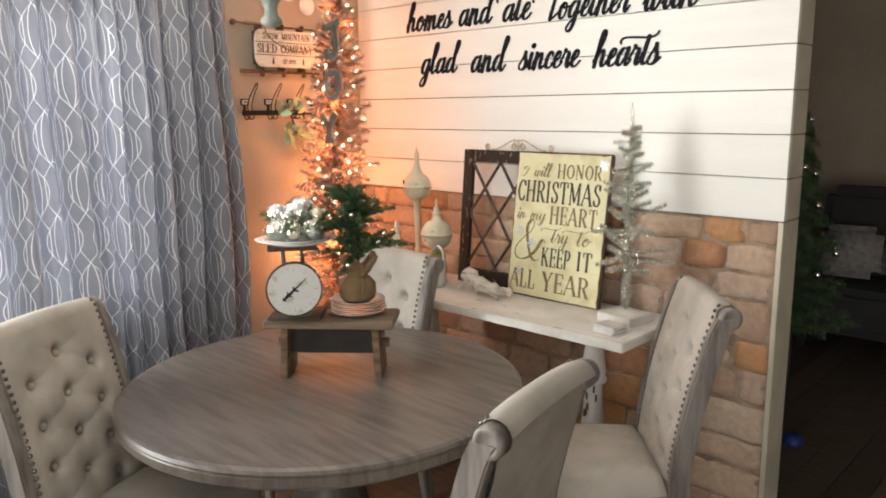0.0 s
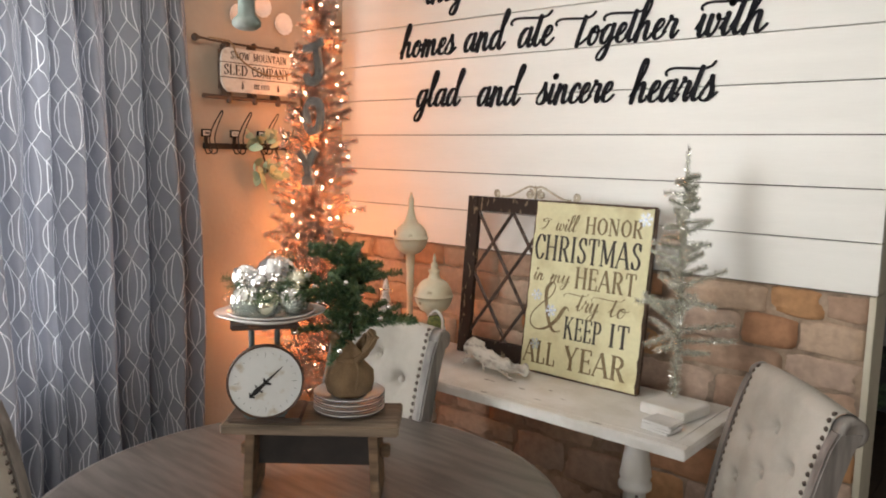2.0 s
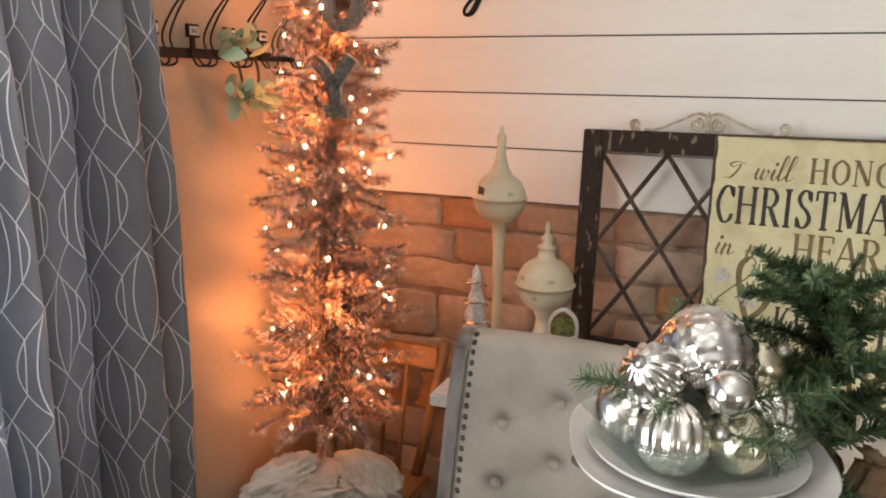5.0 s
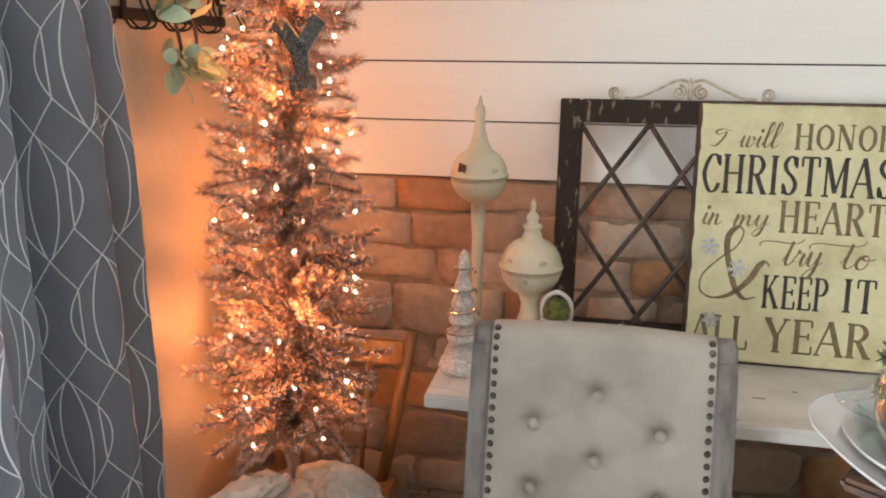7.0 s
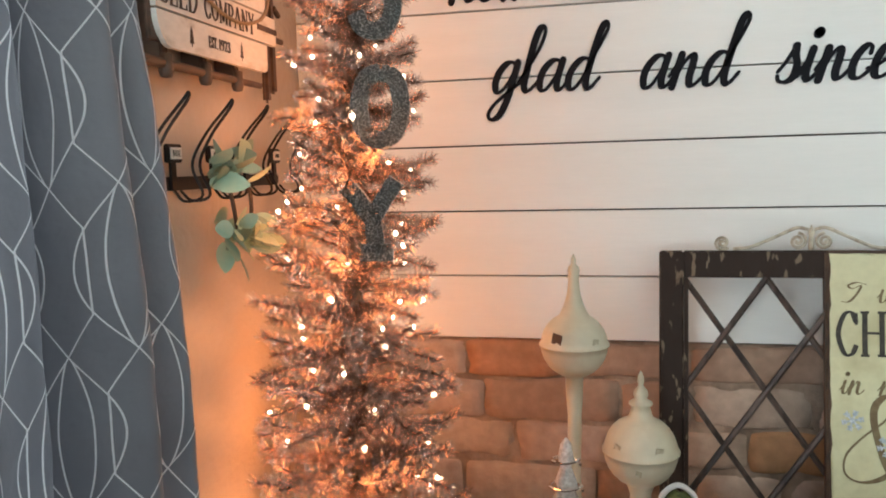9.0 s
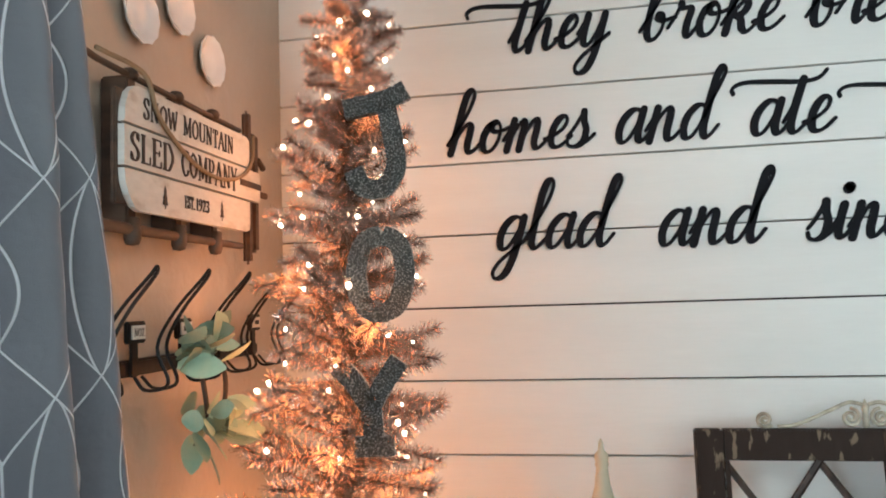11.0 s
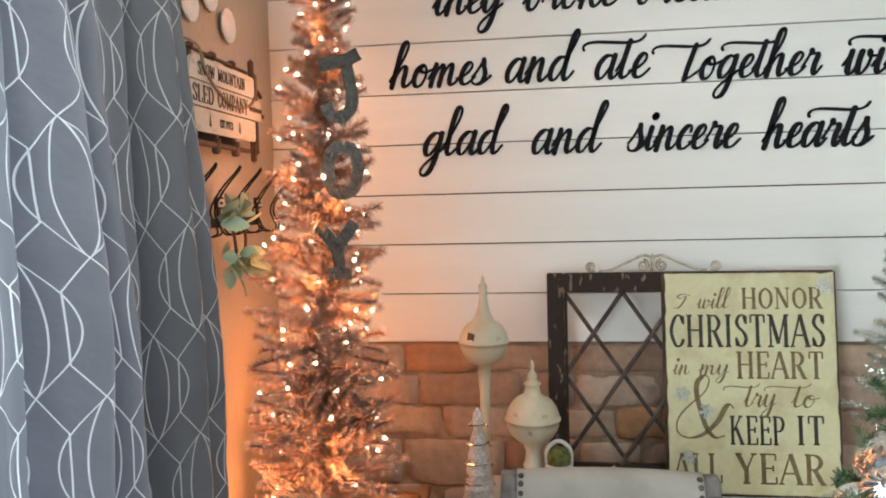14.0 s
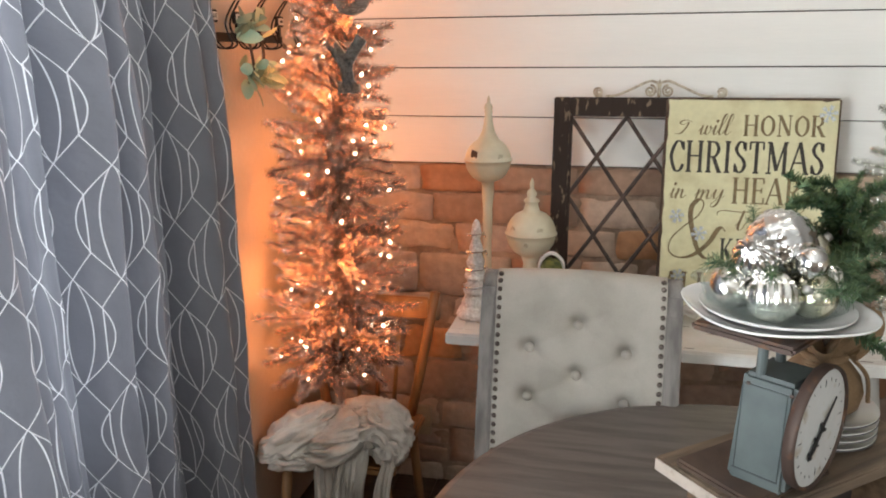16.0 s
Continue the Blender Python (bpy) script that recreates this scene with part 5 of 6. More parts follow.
for w, a, b, z, h, mt in (("HONOR", .46, .92, .110, .060, M_ink2), ("CHRISTMAS", .035, .925, .218, .092, M_ink1), ("HEART", .42, .91, .307, .076, M_ink2), ("KEEP", .37, .68, .492, .080, M_ink1), ("IT", .75, .90, .490, .080, M_ink1), ("ALL", .04, .32, .600, .082, M_ink2), ("YEAR", .40, .90, .600, .084, M_ink2)):
    part("lettering", cap_word(w, sx(a), sx(b), SH - z, h, m=SM), mt, sign, 'serif lettering "%s"' % w)
for w, a, b, z, h in (("I", .05, .15, .108, .022), ("will", .20, .38, .108, .026), ("in", .05, .14, .296, .027), ("my", .20, .37, .296, .027), ("try", .45, .63, .386, .034), ("to", .72, .86, .386, .034), ("&", .03, .34, .475, .085)):
    part("lettering", pen_word(w, sx(a), sx(b), SH - z, h, 0.25, 0.2 if w != "&" else 0.17, 0.06 if w != "&" else 0.045, 0.001, SM), M_ink2, sign, 'script lettering "%s"' % w)
M_flake = material("blue-grey glitter", (0.42, 0.47, 0.52), 0.35, 0.6, second=(0.7, 0.72, 0.75), scale=200)
for fx, z, r in ((.93, .045, .024), (.10, .35, .021), (.24, .40, .022), (.13, .53, .020)):
    bm = bmesh.new()
    for k in range(6):
        a = k * math.pi / 3 + 0.2
        d = Vector((math.cos(a), 0, math.sin(a)))
        ribbon(bm, [(0, 0), (d.x * r, d.z * r)], [0.004, 0.004], 0.001, Matrix.Translation((0, 0, 0)))
        for q in (0.55, 0.8):
            for s in (-1, 1):
                e = Vector((math.cos(a + s * 0.9), 0, math.sin(a + s * 0.9))) * r * 0.3
                ribbon(bm, [(d.x * r * q, d.z * r * q), (d.x * r * q + e.x, d.z * r * q + e.z)], [0.003, 0.003], 0.001, Matrix.Translation((0, 0, 0)))
    bmesh.ops.translate(bm, verts=bm.verts, vec=(sx(fx), -0.001, SH - z))
    part("snowflake", bm, M_flake, sign, "blue-grey glitter snowflake")

# silver tinsel tree on a white block
sb = thing("white_block", "white painted wooden block under the tinsel tree", "block", pose(-0.995, 2.555, CZ, 0, 0, -8))
part("block", boxed(-0.078, 0.078, -0.075, 0.075, 0.0, 0.034, 0.003), M_white, sb)
st = thing("silver_tree", "sparse silver tinsel tabletop christmas tree", "christmas tree", pose(-1.017, 2.595, CZ + 0.034))
trunk_b = [branch_mesh("branch", 0.2, 420, 0.020, 0.0020, M_silver, 40 + i, 0.0, wire=0.0022, bushy=True) for i in range(4)]
for k in range(4):
    place("trunk", trunk_b[k], st, Matrix.Translation((0, 0, 0.195 * k)) @ pose(0, 0, 0, 0, -90, 40 * k) @ Matrix.Diagonal((1.02, 1.2 - 0.2 * k, 1.2 - 0.2 * k, 1)))
rnd = random.Random(31)
for i in range(46):
    t = i / 45
    z = 0.15 + 0.55 * t
    L = (0.185 - 0.13 * t) * rnd.uniform(0.65, 1.1)
    az, up = i * 128 + rnd.uniform(-20, 20), rnd.uniform(-2, 30)
    if 2.595 + L * math.sin(radians(az)) > 2.77:
        L = 0.13
    place("branch", trunk_b[i % 4], st, Matrix.Translation((0, 0, z)) @ pose(0, 0, 0, 0, -up, az) @ Matrix.Diagonal((L / 0.2, 0.85, 0.85, 1)))
for k in range(4):
    mesh_thing("coaster", boxed(-0.045, 0.045, -0.04, 0.04, 0, 0.007, 0.001), M_plate, "white square coaster in a stack", "coaster", pose(-0.965 + 0.004 * (k % 2), 2.39, CZ + 0.0075 * k, 0, 0, -8 + 5 * (k % 3)), "stacked coasters")

# ---- on the dining table: bench stool ----
M_pine = material("rustic brown pine", (0.22, 0.14, 0.08), 0.7, second=(0.11, 0.07, 0.04), scale=10, stretch=(0.5, 5, 5), fine=0.25, bump=0.5, bump_scale=60)
M_pinetop = material("worn grey-brown pine top", (0.21, 0.155, 0.105), 0.7, second=(0.11, 0.08, 0.055), scale=9, stretch=(0.5, 5, 5), fine=0.25, bump=0.5, bump_scale=60)
ST_M = pose(-1.468, 1.50, TZ, 0, 0, 40.3)
HT = 0.198
stool = thing("bench_stool", "rustic brown pine riser stool on the dining table", "stool", ST_M)
bm = boxed(-0.209, 0.209, -0.092, 0.092, HT - 0.024, HT, 0.004)
part("top", bm, M_pinetop, stool, "worn plank top")
M_rawedge = material("pale raw board end", (0.52, 0.45, 0.38), 0.8, second=(0.25, 0.18, 0.13), scale=30, low=0.55, high=0.72, fine=0.2, bump=0.4)
part("board_end", boxed(-0.2118, -0.2095, -0.0885, 0.0885, HT - 0.0215, HT - 0.0015, 0.001), M_rawedge, stool, "pale worn board end")
for s in (-1, 1):
    leg = part("leg_board", boxed(-0.011, 0.011, -0.07, 0.07, 0.0, HT - 0.0245, 0.003, pose(s * 0.155, 0, 0, 0, s * -3.0, 0)), M_pine, stool)
    part("tenon", boxed(s * 0.172 - 0.012, s * 0.172 + 0.012, -0.012, 0.012, 0.092, 0.122, 0.003), M_pine, stool)
M_pinedark = material("dark stained pine", (0.035, 0.027, 0.024), 0.7, second=(0.02, 0.016, 0.014), scale=12)
part("stretcher", boxed(-0.145, 0.145, -0.009, 0.009, 0.07, 0.15, 0.002), M_pinedark, stool, "dark stretcher board")

# kitchen scale: local -y is the dial's front
M_scale = material("blue-grey enamel", (0.105, 0.125, 0.122), 0.4, second=(0.07, 0.086, 0.085), scale=12, fine=0.08, bump=0.1)
M_rustrim = material("rusty dark rim", (0.075, 0.05, 0.04), 0.6, 0.4, second=(0.16, 0.08, 0.04), scale=40, low=0.55, high=0.7)
M_trim = material("dark slate trim", (0.045, 0.055, 0.056), 0.5)
M_enamel = material("chipped white enamel", (0.76, 0.78, 0.77), 0.25, second=(0.50, 0.42, 0.29), scale=26, low=0.58, high=0.74, fine=0.04, bump=0.1)
M_brownbase = material("brown worn board", (0.10, 0.065, 0.045), 0.7, second=(0.06, 0.04, 0.03), scale=14)
scale = thing("kitchen_scale", "antique blue-grey kitchen scale with white dial", "scale", ST_M @ pose(-0.111, -0.056, HT, 0, 0, 15))
part("base", boxed(-0.085, 0.088, -0.030, 0.108, 0.0, 0.012, 0.004, pose(0, 0.008, 0, 0, 0, -12)), M_brownbase, scale, "brown worn base plate")
bm = bmesh.new()
vs = [bm.verts.new(p) for p in ((-.05, -.025, .0125), (.05, -.025, .0125), (.05, .058, .0125), (-.05, .058, .0125), (-.042, -.025, .175), (.042, -.025, .175), (.042, .05, .175), (-.042, .05, .175))]
for q in ((0, 3, 2, 1), (4, 5, 6, 7), (0, 1, 5, 4), (1, 2, 6, 5), (2, 3, 7, 6), (3, 0, 4, 7)):
    bm.faces.new([vs[i] for i in q])
bmesh.ops.bevel(bm, geom=bm.edges[:], offset=0.006, segments=2, affect="EDGES")
body = part("body", bm, M_scale, scale, "blue-grey enamelled case")
for y in (-0.02, 0.04):
    part("screw", lathe([(0, 0.002), (0.003, 0.001), (0.003, 0)], 8, m=pose(-0.0432, y, 0.16, 0, -90, 0)), M_rustrim, body)
for sx_ in (-1, 1):
    for y0_, y1_, za, zb in ((-0.014, 0.046, 0.158, 0.1595), (-0.016, 0.05, 0.03, 0.0315)):
        part("trim_line", boxed(-0.0006, 0.0006, y0_, y1_, za, zb, 0, pose(sx_ * (0.0508 - 0.0492 * (za - 0.0125) / 1.0), 0, 0)), M_trim, body, "thin dark trim line")
    for y_ in (-0.015, 0.047):
        part("trim_line", tube([(sx_ * 0.0497, y_, 0.031), (sx_ * 0.0434, y_, 0.159)], 0.0008, 5), M_trim, body, "thin dark trim line")
DM = pose(0.0, -0.034, 0.108, 90, 0, 0)
rim = part("dial_rim", lathe([(0.0, -0.004), (0.08, -0.004), (0.088, -0.002), (0.0885, 0.010), (0.0875, 0.0135), (0.0845, 0.0135), (0.0835, 0.011), (0.0835, 0.0095), (0, 0.0095)], 56, m=DM), M_rustrim, scale, "rusty round dial rim", True)
dial = part("dial", lathe([(0.083, 0.0098), (0.06, 0.0108), (0, 0.0112)], 48, m=DM), M_enamel, scale, "chipped white enamel dial", True)
bm = bmesh.new()
for k in range(24):
    a = 2 * math.pi * k / 24
    r0 = 0.067 if k % 6 else 0.06
    ribbon(bm, [(r0 * math.sin(a), r0 * math.cos(a)), (0.071 * math.sin(a), 0.071 * math.cos(a))], [0.0008, 0.0008], 0.0006, Matrix.Identity(4))
bmesh.ops.translate(bm, verts=bm.verts, vec=(0, -0.0447, 0.108))
part("tick_marks", bm, M_scale, dial, "faded tick marks")
HM = pose(0, -0.047, 0.108, 0, 47, 0)
bm = bmesh.new()
ribbon(bm, [(0, -0.012), (0, 0.02), (0, 0.052)], [0.008, 0.0045, 0.0016], 0.0015, HM)
ribbon(bm, [(0, -0.045), (0, -0.03), (0, -0.012)], [0.006, 0.012, 0.008], 0.0015, HM)
ribbon(bm, [(-.012, -.02), (0, -.026), (.012, -.02)], [0.003, 0.005, 0.003], 0.0015, HM)
ribbon(bm, [(-.01, .004), (0, -.002), (.012, .006)], [0.004, 0.009, 0.004], 0.0015, HM)
ribbon(bm, [(-.008, -.042), (0, -.048), (.008, -.042)], [0.003, 0.005, 0.003], 0.0015, HM)
part("pointer", bm, M_black, dial, "ornate black pointer")
for x in (-0.03, 0.03):
    part("post", tube([(x, 0.03, 0.17), (x, 0.03, 0.228)], 0.0072, 12), M_scale, scale)
part("platform", boxed(-0.078, 0.078, -0.03, 0.115, 0.2275, 0.2395, 0.004), M_rustrim, scale, "dark weighing platform")

# platter, glass dish and ornaments on the scale
PT = ST_M @ pose(-0.106, -0.014, HT + 0.2395)


def wavy_plate(r, h, waves, amp, sy=1.0):
    bm = bmesh.new()
    rings = []
    for rr, z in ((0.0, 0.003), (0.58 * r, 0.003), (0.68 * r, 0.006), (r, h), (1.012 * r, h + 0.001), (1.0 * r, h - 0.003), (0.66 * r, 0.002), (0.55 * r, 0.0), (0.0, 0.0)):
        rings.append([bm.verts.new((rr * (1 + (amp * math.cos(waves * a) if rr > 0.9 * r else 0)) * math.cos(a), sy * rr * (1 + (amp * math.cos(waves * a) if rr > 0.9 * r else 0)) * math.sin(a), z)) for a in [2 * math.pi * k / 64 for k in range(64)]] if rr else [bm.verts.new((0, 0, z))])
    for a, b in zip(rings, rings[1:]):
        for k in range(64):
            bm.faces.new(list(dict.fromkeys([a[k % len(a)], a[(k + 1) % len(a)], b[(k + 1) % len(b)], b[k % len(b)]])))
    return bm


mesh_thing("platter", wavy_plate(0.125, 0.020, 4, 0.045), M_plate, "white wavy-edged china platter on the scale", "plate", PT @ pose(0, 0, 0, 0, 0, 20), smooth=True)
mesh_thing("plate", wavy_plate(0.102, 0.014, 8, 0.0), M_plate, "white china plate on the platter", "plate", PT @ pose(0, 0, 0.008, 0, 0, 0), smooth=True)
M_glass = bpy.data.materials.new("clear glass")
M_glass.use_nodes = True
gn, gl = M_glass.node_tree.nodes, M_glass.node_tree.links
clear, shine, blend = gn.new("ShaderNodeBsdfTransparent"), gn.new("ShaderNodeBsdfGlossy"), gn.new("ShaderNodeMixShader")
clear.inputs["Color"].default_value = (0.93, 0.96, 0.955, 1)
shine.inputs["Roughness"].default_value, blend.inputs[0].default_value = 0.03, 0.15
gl.new(clear.outputs[0], blend.inputs[1])
gl.new(shine.outputs[0], blend.inputs[2])
gl.new(blend.outputs[0], gn["Material Output"].inputs["Surface"])
bm = bmesh.new()
rings = []
for r, z in ((0.0, 0.0), (0.062, 0.0), (0.07, 0.006), (0.078, 0.046), (0.09, 0.050), (0.091, 0.047), (0.0805, 0.044), (0.073, 0.008), (0.064, 0.004), (0.0, 0.004)):
    rings.append([bm.verts.new((r * 1.05 * math.copysign(abs(math.cos(a)) ** 0.5, math.cos(a)), r * 0.88 * math.copysign(abs(math.sin(a)) ** 0.5, math.sin(a)), z)) for a in [2 * math.pi * k / 48 + 0.01 for k in range(48)]] if r else [bm.verts.new((0, 0, z))])
for a, b in zip(rings, rings[1:]):
    for k in range(48):
        bm.faces.new(list(dict.fromkeys([a[k % len(a)], a[(k + 1) % len(a)], b[(k + 1) % len(b)], b[k % len(b)]])))
dish = mesh_thing("glass_dish", bm, M_glass, "clear square glass dish holding ornaments", "dish", PT @ pose(0, 0, 0.0125) @ Matrix.Diagonal((1.12, 1.12, 0.95, 1)), smooth=True)


def ornament(m, r, kind, mat, label):
    o = thing("ornament", label, "ornament", m, "silver ornaments in the dish")
    prof = []
    nr = 56 if kind == "faceted" else 28
    for k in range(0, nr + 1):
        a = -math.pi / 2 + math.pi * k / nr
        f = 1 + (0.035 * math.cos(24 * a) if kind == "ribbed" else 0)
        prof.append((max(r * f * math.cos(a), 0.0), r * f * math.sin(a) * (0.8 if kind == "ribbed" else 1)))
    prof[0], prof[-1] = (0, prof[0][1]), (0, prof[-1][1])
    bm = lathe(prof, 72 if kind in ("faceted", "fluted") else 32)
    if kind == "faceted":
        for v in bm.verts:
            n_ = v.co.normalized()
            a = math.atan2(n_.y, n_.x)
            v.co = n_ * r * (1 + 0.06 * abs(math.cos(8 * a)) * abs(math.cos(8 * math.asin(max(-1, min(1, n_.z))))))
    if kind == "fluted":
        for v in bm.verts:
            n_ = v.co.normalized()
            v.co = n_ * r * (1 + 0.05 * math.cos(14 * math.atan2(n_.y, n_.x)))
    b = part("ball", bm, mat, o, "", True)
    part("cap", lathe([(0.0065, r * 0.8 if kind == "ribbed" else r * 0.99), (0.0065, r * 1.1), (0, r * 1.12)], 12), M_rod, o, "metal cap", True)
    return o


M_mercury = material("mercury glass", (0.93, 0.92, 0.88), 0.2, 1.0, second=(0.72, 0.69, 0.6), scale=60, low=0.5, high=0.7, fine=0.05, bump=0.05)
M_gold = material("pale gold mercury glass", (0.86, 0.83, 0.66), 0.2, 1.0, second=(0.66, 0.64, 0.5), scale=60, fine=0.05, bump=0.05)
rnd = random.Random(3)
for x, y, z, r, kind, mt in ((0.01, 0.01, 0.098, 0.040, "faceted", M_bright), (-0.045, -0.03, 0.044, 0.028, "fluted", M_mercury), (0.005, -0.045, 0.042, 0.027, "ribbed", M_gold), (0.05, -0.02, 0.044, 0.028, "fluted", M_mercury), (0.045, 0.035, 0.046, 0.03, "plain", M_gold), (-0.01, 0.045, 0.044, 0.028, "plain", M_bright), (-0.055, 0.02, 0.046, 0.027, "ribbed", M_mercury),
                          (-0.05, -0.005, 0.092, 0.026, "fluted", M_bright), (0.062, 0.005, 0.086, 0.024, "ribbed", M_gold), (-0.01, -0.05, 0.09, 0.018, "plain", M_bright), (0.03, 0.05, 0.088, 0.022, "plain", M_mercury)):
    ornament(PT @ pose(x * 1.14, y * 1.14, z * 1.02 + 0.005) @ pose(0, 0, 0, rnd.uniform(-70, 70), rnd.uniform(-70, 70), 0), r * 1.16, kind, mt, {"faceted": "large faceted bright silver ornament", "fluted": "fluted silver mercury glass ornament", "ribbed": "ribbed mercury glass ornament", "plain": "plain shiny silver glass ornament"}[kind])
pine = [branch_mesh("sprig", 0.1, 110, 0.030, 0.0016, M_green, 60 + i, 0.015, wire=0.0016) for i in range(4)]
greens = thing("pine_sprigs", "green pine sprigs tucked round the ornaments", "greenery", PT @ pose(0, 0, 0.02))
for i in range(20):
    a = i * 360 / 20 + rnd.uniform(-10, 10)
    if 60 < a % 360 < 100 or 100 < a % 360 < 160 or 212 < a % 360 < 240:
        continue
    place("sprig", pine[i % 4], greens, pose(0.045 * math.cos(radians(a)), 0.04 * math.sin(radians(a)), rnd.uniform(0.03, 0.06)) @ pose(0, 0, 0, 0, -rnd.uniform(0, 30), a + rnd.uniform(-30, 30)) @ Matrix.Scale(rnd.uniform(0.55, 0.8), 4))
for a, z in ((75, 0.09), (110, 0.09)):
    place("sprig", pine[0], greens, pose(0.03 * math.cos(radians(a)), 0.04 * math.sin(radians(a)), z) @ pose(0, 0, 0, 0, -50, a - 60) @ Matrix.Scale(0.55, 4))

# plates and the potted pine
PL = ST_M @ pose(0.078, 0.03, HT)
M_platerim = material("white stoneware with dark rim", (0.06, 0.06, 0.065), 0.3)
for k in range(4):
    pl = thing("side_plate", "white side plate with a thin dark rim", "plate", PL @ pose(0, 0, 0.0125 * k, 0, 0, 31 * k), "stack of side plates")
    part("plate", wavy_plate(0.087, 0.0135, 8, 0.0), M_plate, pl, smooth=True)
    part("rim_line", tube([(0.0865 * math.cos(2 * math.pi * i / 48), 0.0865 * math.sin(2 * math.pi * i / 48), 0.0108) for i in range(49)], 0.0019, 6), M_platerim, pl, "dark rim line")
M_burlap = material("tan burlap", (0.30, 0.20, 0.11), 0.95, second=(0.22, 0.145, 0.08), scale=20, fine=0.3, bump=0.9, bump_scale=380)
pp = thing("potted_pine", "small green pine tree in a burlap sack", "plant", PL @ pose(0, 0, 0.0125 * 3 + 0.004))
bm = lathe([(0, 0), (0.04, 0), (0.056, 0.012), (0.062, 0.035), (0.056, 0.062), (0.04, 0.082), (0.026, 0.094), (0.03, 0.104), (0.048, 0.128), (0.05, 0.132), (0.028, 0.115), (0, 0.11)], 40)
for v in bm.verts:
    a = math.atan2(v.co.y, v.co.x)
    k = max(0, (v.co.z - 0.02) / 0.1)
    f = 1 + 0.10 * k * math.sin(7 * a) + 0.05 * k * math.sin(13 * a + 1) + 0.05 * noise.noise(v.co * 40)
    v.co.x *= f
    v.co.y *= f
    if v.co.z > 0.1:
        v.co.z += 0.02 * math.sin(3 * a)
part("sack", bm, M_burlap, pp, "tied burlap sack", True)
part("tie", tube([(0.03 * math.cos(2 * math.pi * i / 24), 0.03 * math.sin(2 * math.pi * i / 24), 0.094) for i in range(25)], 0.006, 8), M_burlap, pp, "twisted burlap tie", True)
part("bow", cloth_roll([(0.02, -0.03, 0.095), (0.045, -0.035, 0.12), (0.06, -0.03, 0.155), (0.05, -0.03, 0.17)], 0.016, 4, 0.5, 5), M_burlap, pp, "burlap bow", True)
part("tie_end", tube(spline([(0.02, -0.033, 0.095), (0.03, -0.055, 0.07), (0.025, -0.066, 0.03)], 5), 0.0035, 6), M_burlap, pp)
part("trunk", tube([(0, 0, 0.1), (0.005, 0, 0.22), (0.0, 0, 0.36)], 0.006, 8, taper=lambda t: 1 - 0.6 * t), M_twig, pp)
pine_long = [branch_mesh("pine_branch", 0.16, 300, 0.020, 0.0036, M_green, 80 + i, 0.03, wire=0.002) for i in range(5)]
rnd = random.Random(17)
for i in range(36):
    t = i / 35
    z = 0.14 + 0.22 * t
    L = (0.18 - 0.09 * t) * rnd.uniform(0.55, 1.08)
    place("pine_branch", pine_long[i % 5], pp, Matrix.Translation((0, 0, z)) @ pose(0, 0, 0, 0, -rnd.uniform(-8, 55), i * 137.5 + rnd.uniform(-15, 15)) @ Matrix.Diagonal((L / 0.16, 0.9, 0.9, 1)))
for i in range(3):
    place("pine_branch", pine_long[i], pp, Matrix.Translation((0, 0, 0.31)) @ pose(0, 0, 0, 0, -75 + 12 * i, 120 * i) @ Matrix.Scale(0.5, 4))
bead = lathe([(0, -0.007), (0.005, -0.005), (0.007, 0), (0.005, 0.005), (0, 0.007)], 12)
bead_me = bpy.data.meshes.new("berry")
bead.to_mesh(bead_me)
bead.free()
for p in bead_me.polygons:
    p.use_smooth = True
bead_me.materials.append(M_bright)
for i in range(16):
    z = rnd.uniform(0.14, 0.3)
    a, r = rnd.uniform(0, 6.28), (0.17 - 0.35 * (z - 0.14)) * rnd.uniform(0.6, 0.95)
    place("berry", bead_me, pp, Matrix.Translation((r * math.cos(a), r * math.sin(a), z)))

# ---- chandelier ----
M_patina = material("aged green-grey patina", (0.22, 0.28, 0.25), 0.6, second=(0.36, 0.39, 0.35), scale=16, fine=0.15, bump=0.4, bump_scale=80)
M_wax = material("ivory candle sleeve", (0.7, 0.65, 0.54), 0.5)
M_lampbulb = glow("lit candle bulb", (1.0, 0.82, 0.62), 12)
CHX, CHY, CHZ = -1.57, 1.385, 1.868
chd = thing("chandelier", "aged green-grey chandelier with curved arms", "chandelier", pose(CHX, CHY, CHZ))
part("body", lathe([(0, 0.0), (0.02, 0.001), (0.031, 0.008), (0.033, 0.018), (0.027, 0.026), (0.0195, 0.034), (0.0185, 0.062), (0.022, 0.07), (0.029, 0.074), (0.029, 0.082), (0.022, 0.088), (0.023, 0.094), (0.046, 0.100), (0.049, 0.108), (0.042, 0.116), (0.046, 0.135), (0.058, 0.160), (0.074, 0.176), (0.079, 0.186), (0.073, 0.194), (0.05, 0.20), (0.048, 0.235), (0.03, 0.26), (0.02, 0.33), (0.03, 0.36), (0.012, 0.38), (0.0, 0.38)], 48), M_patina, chd, "turned patinated body", True)
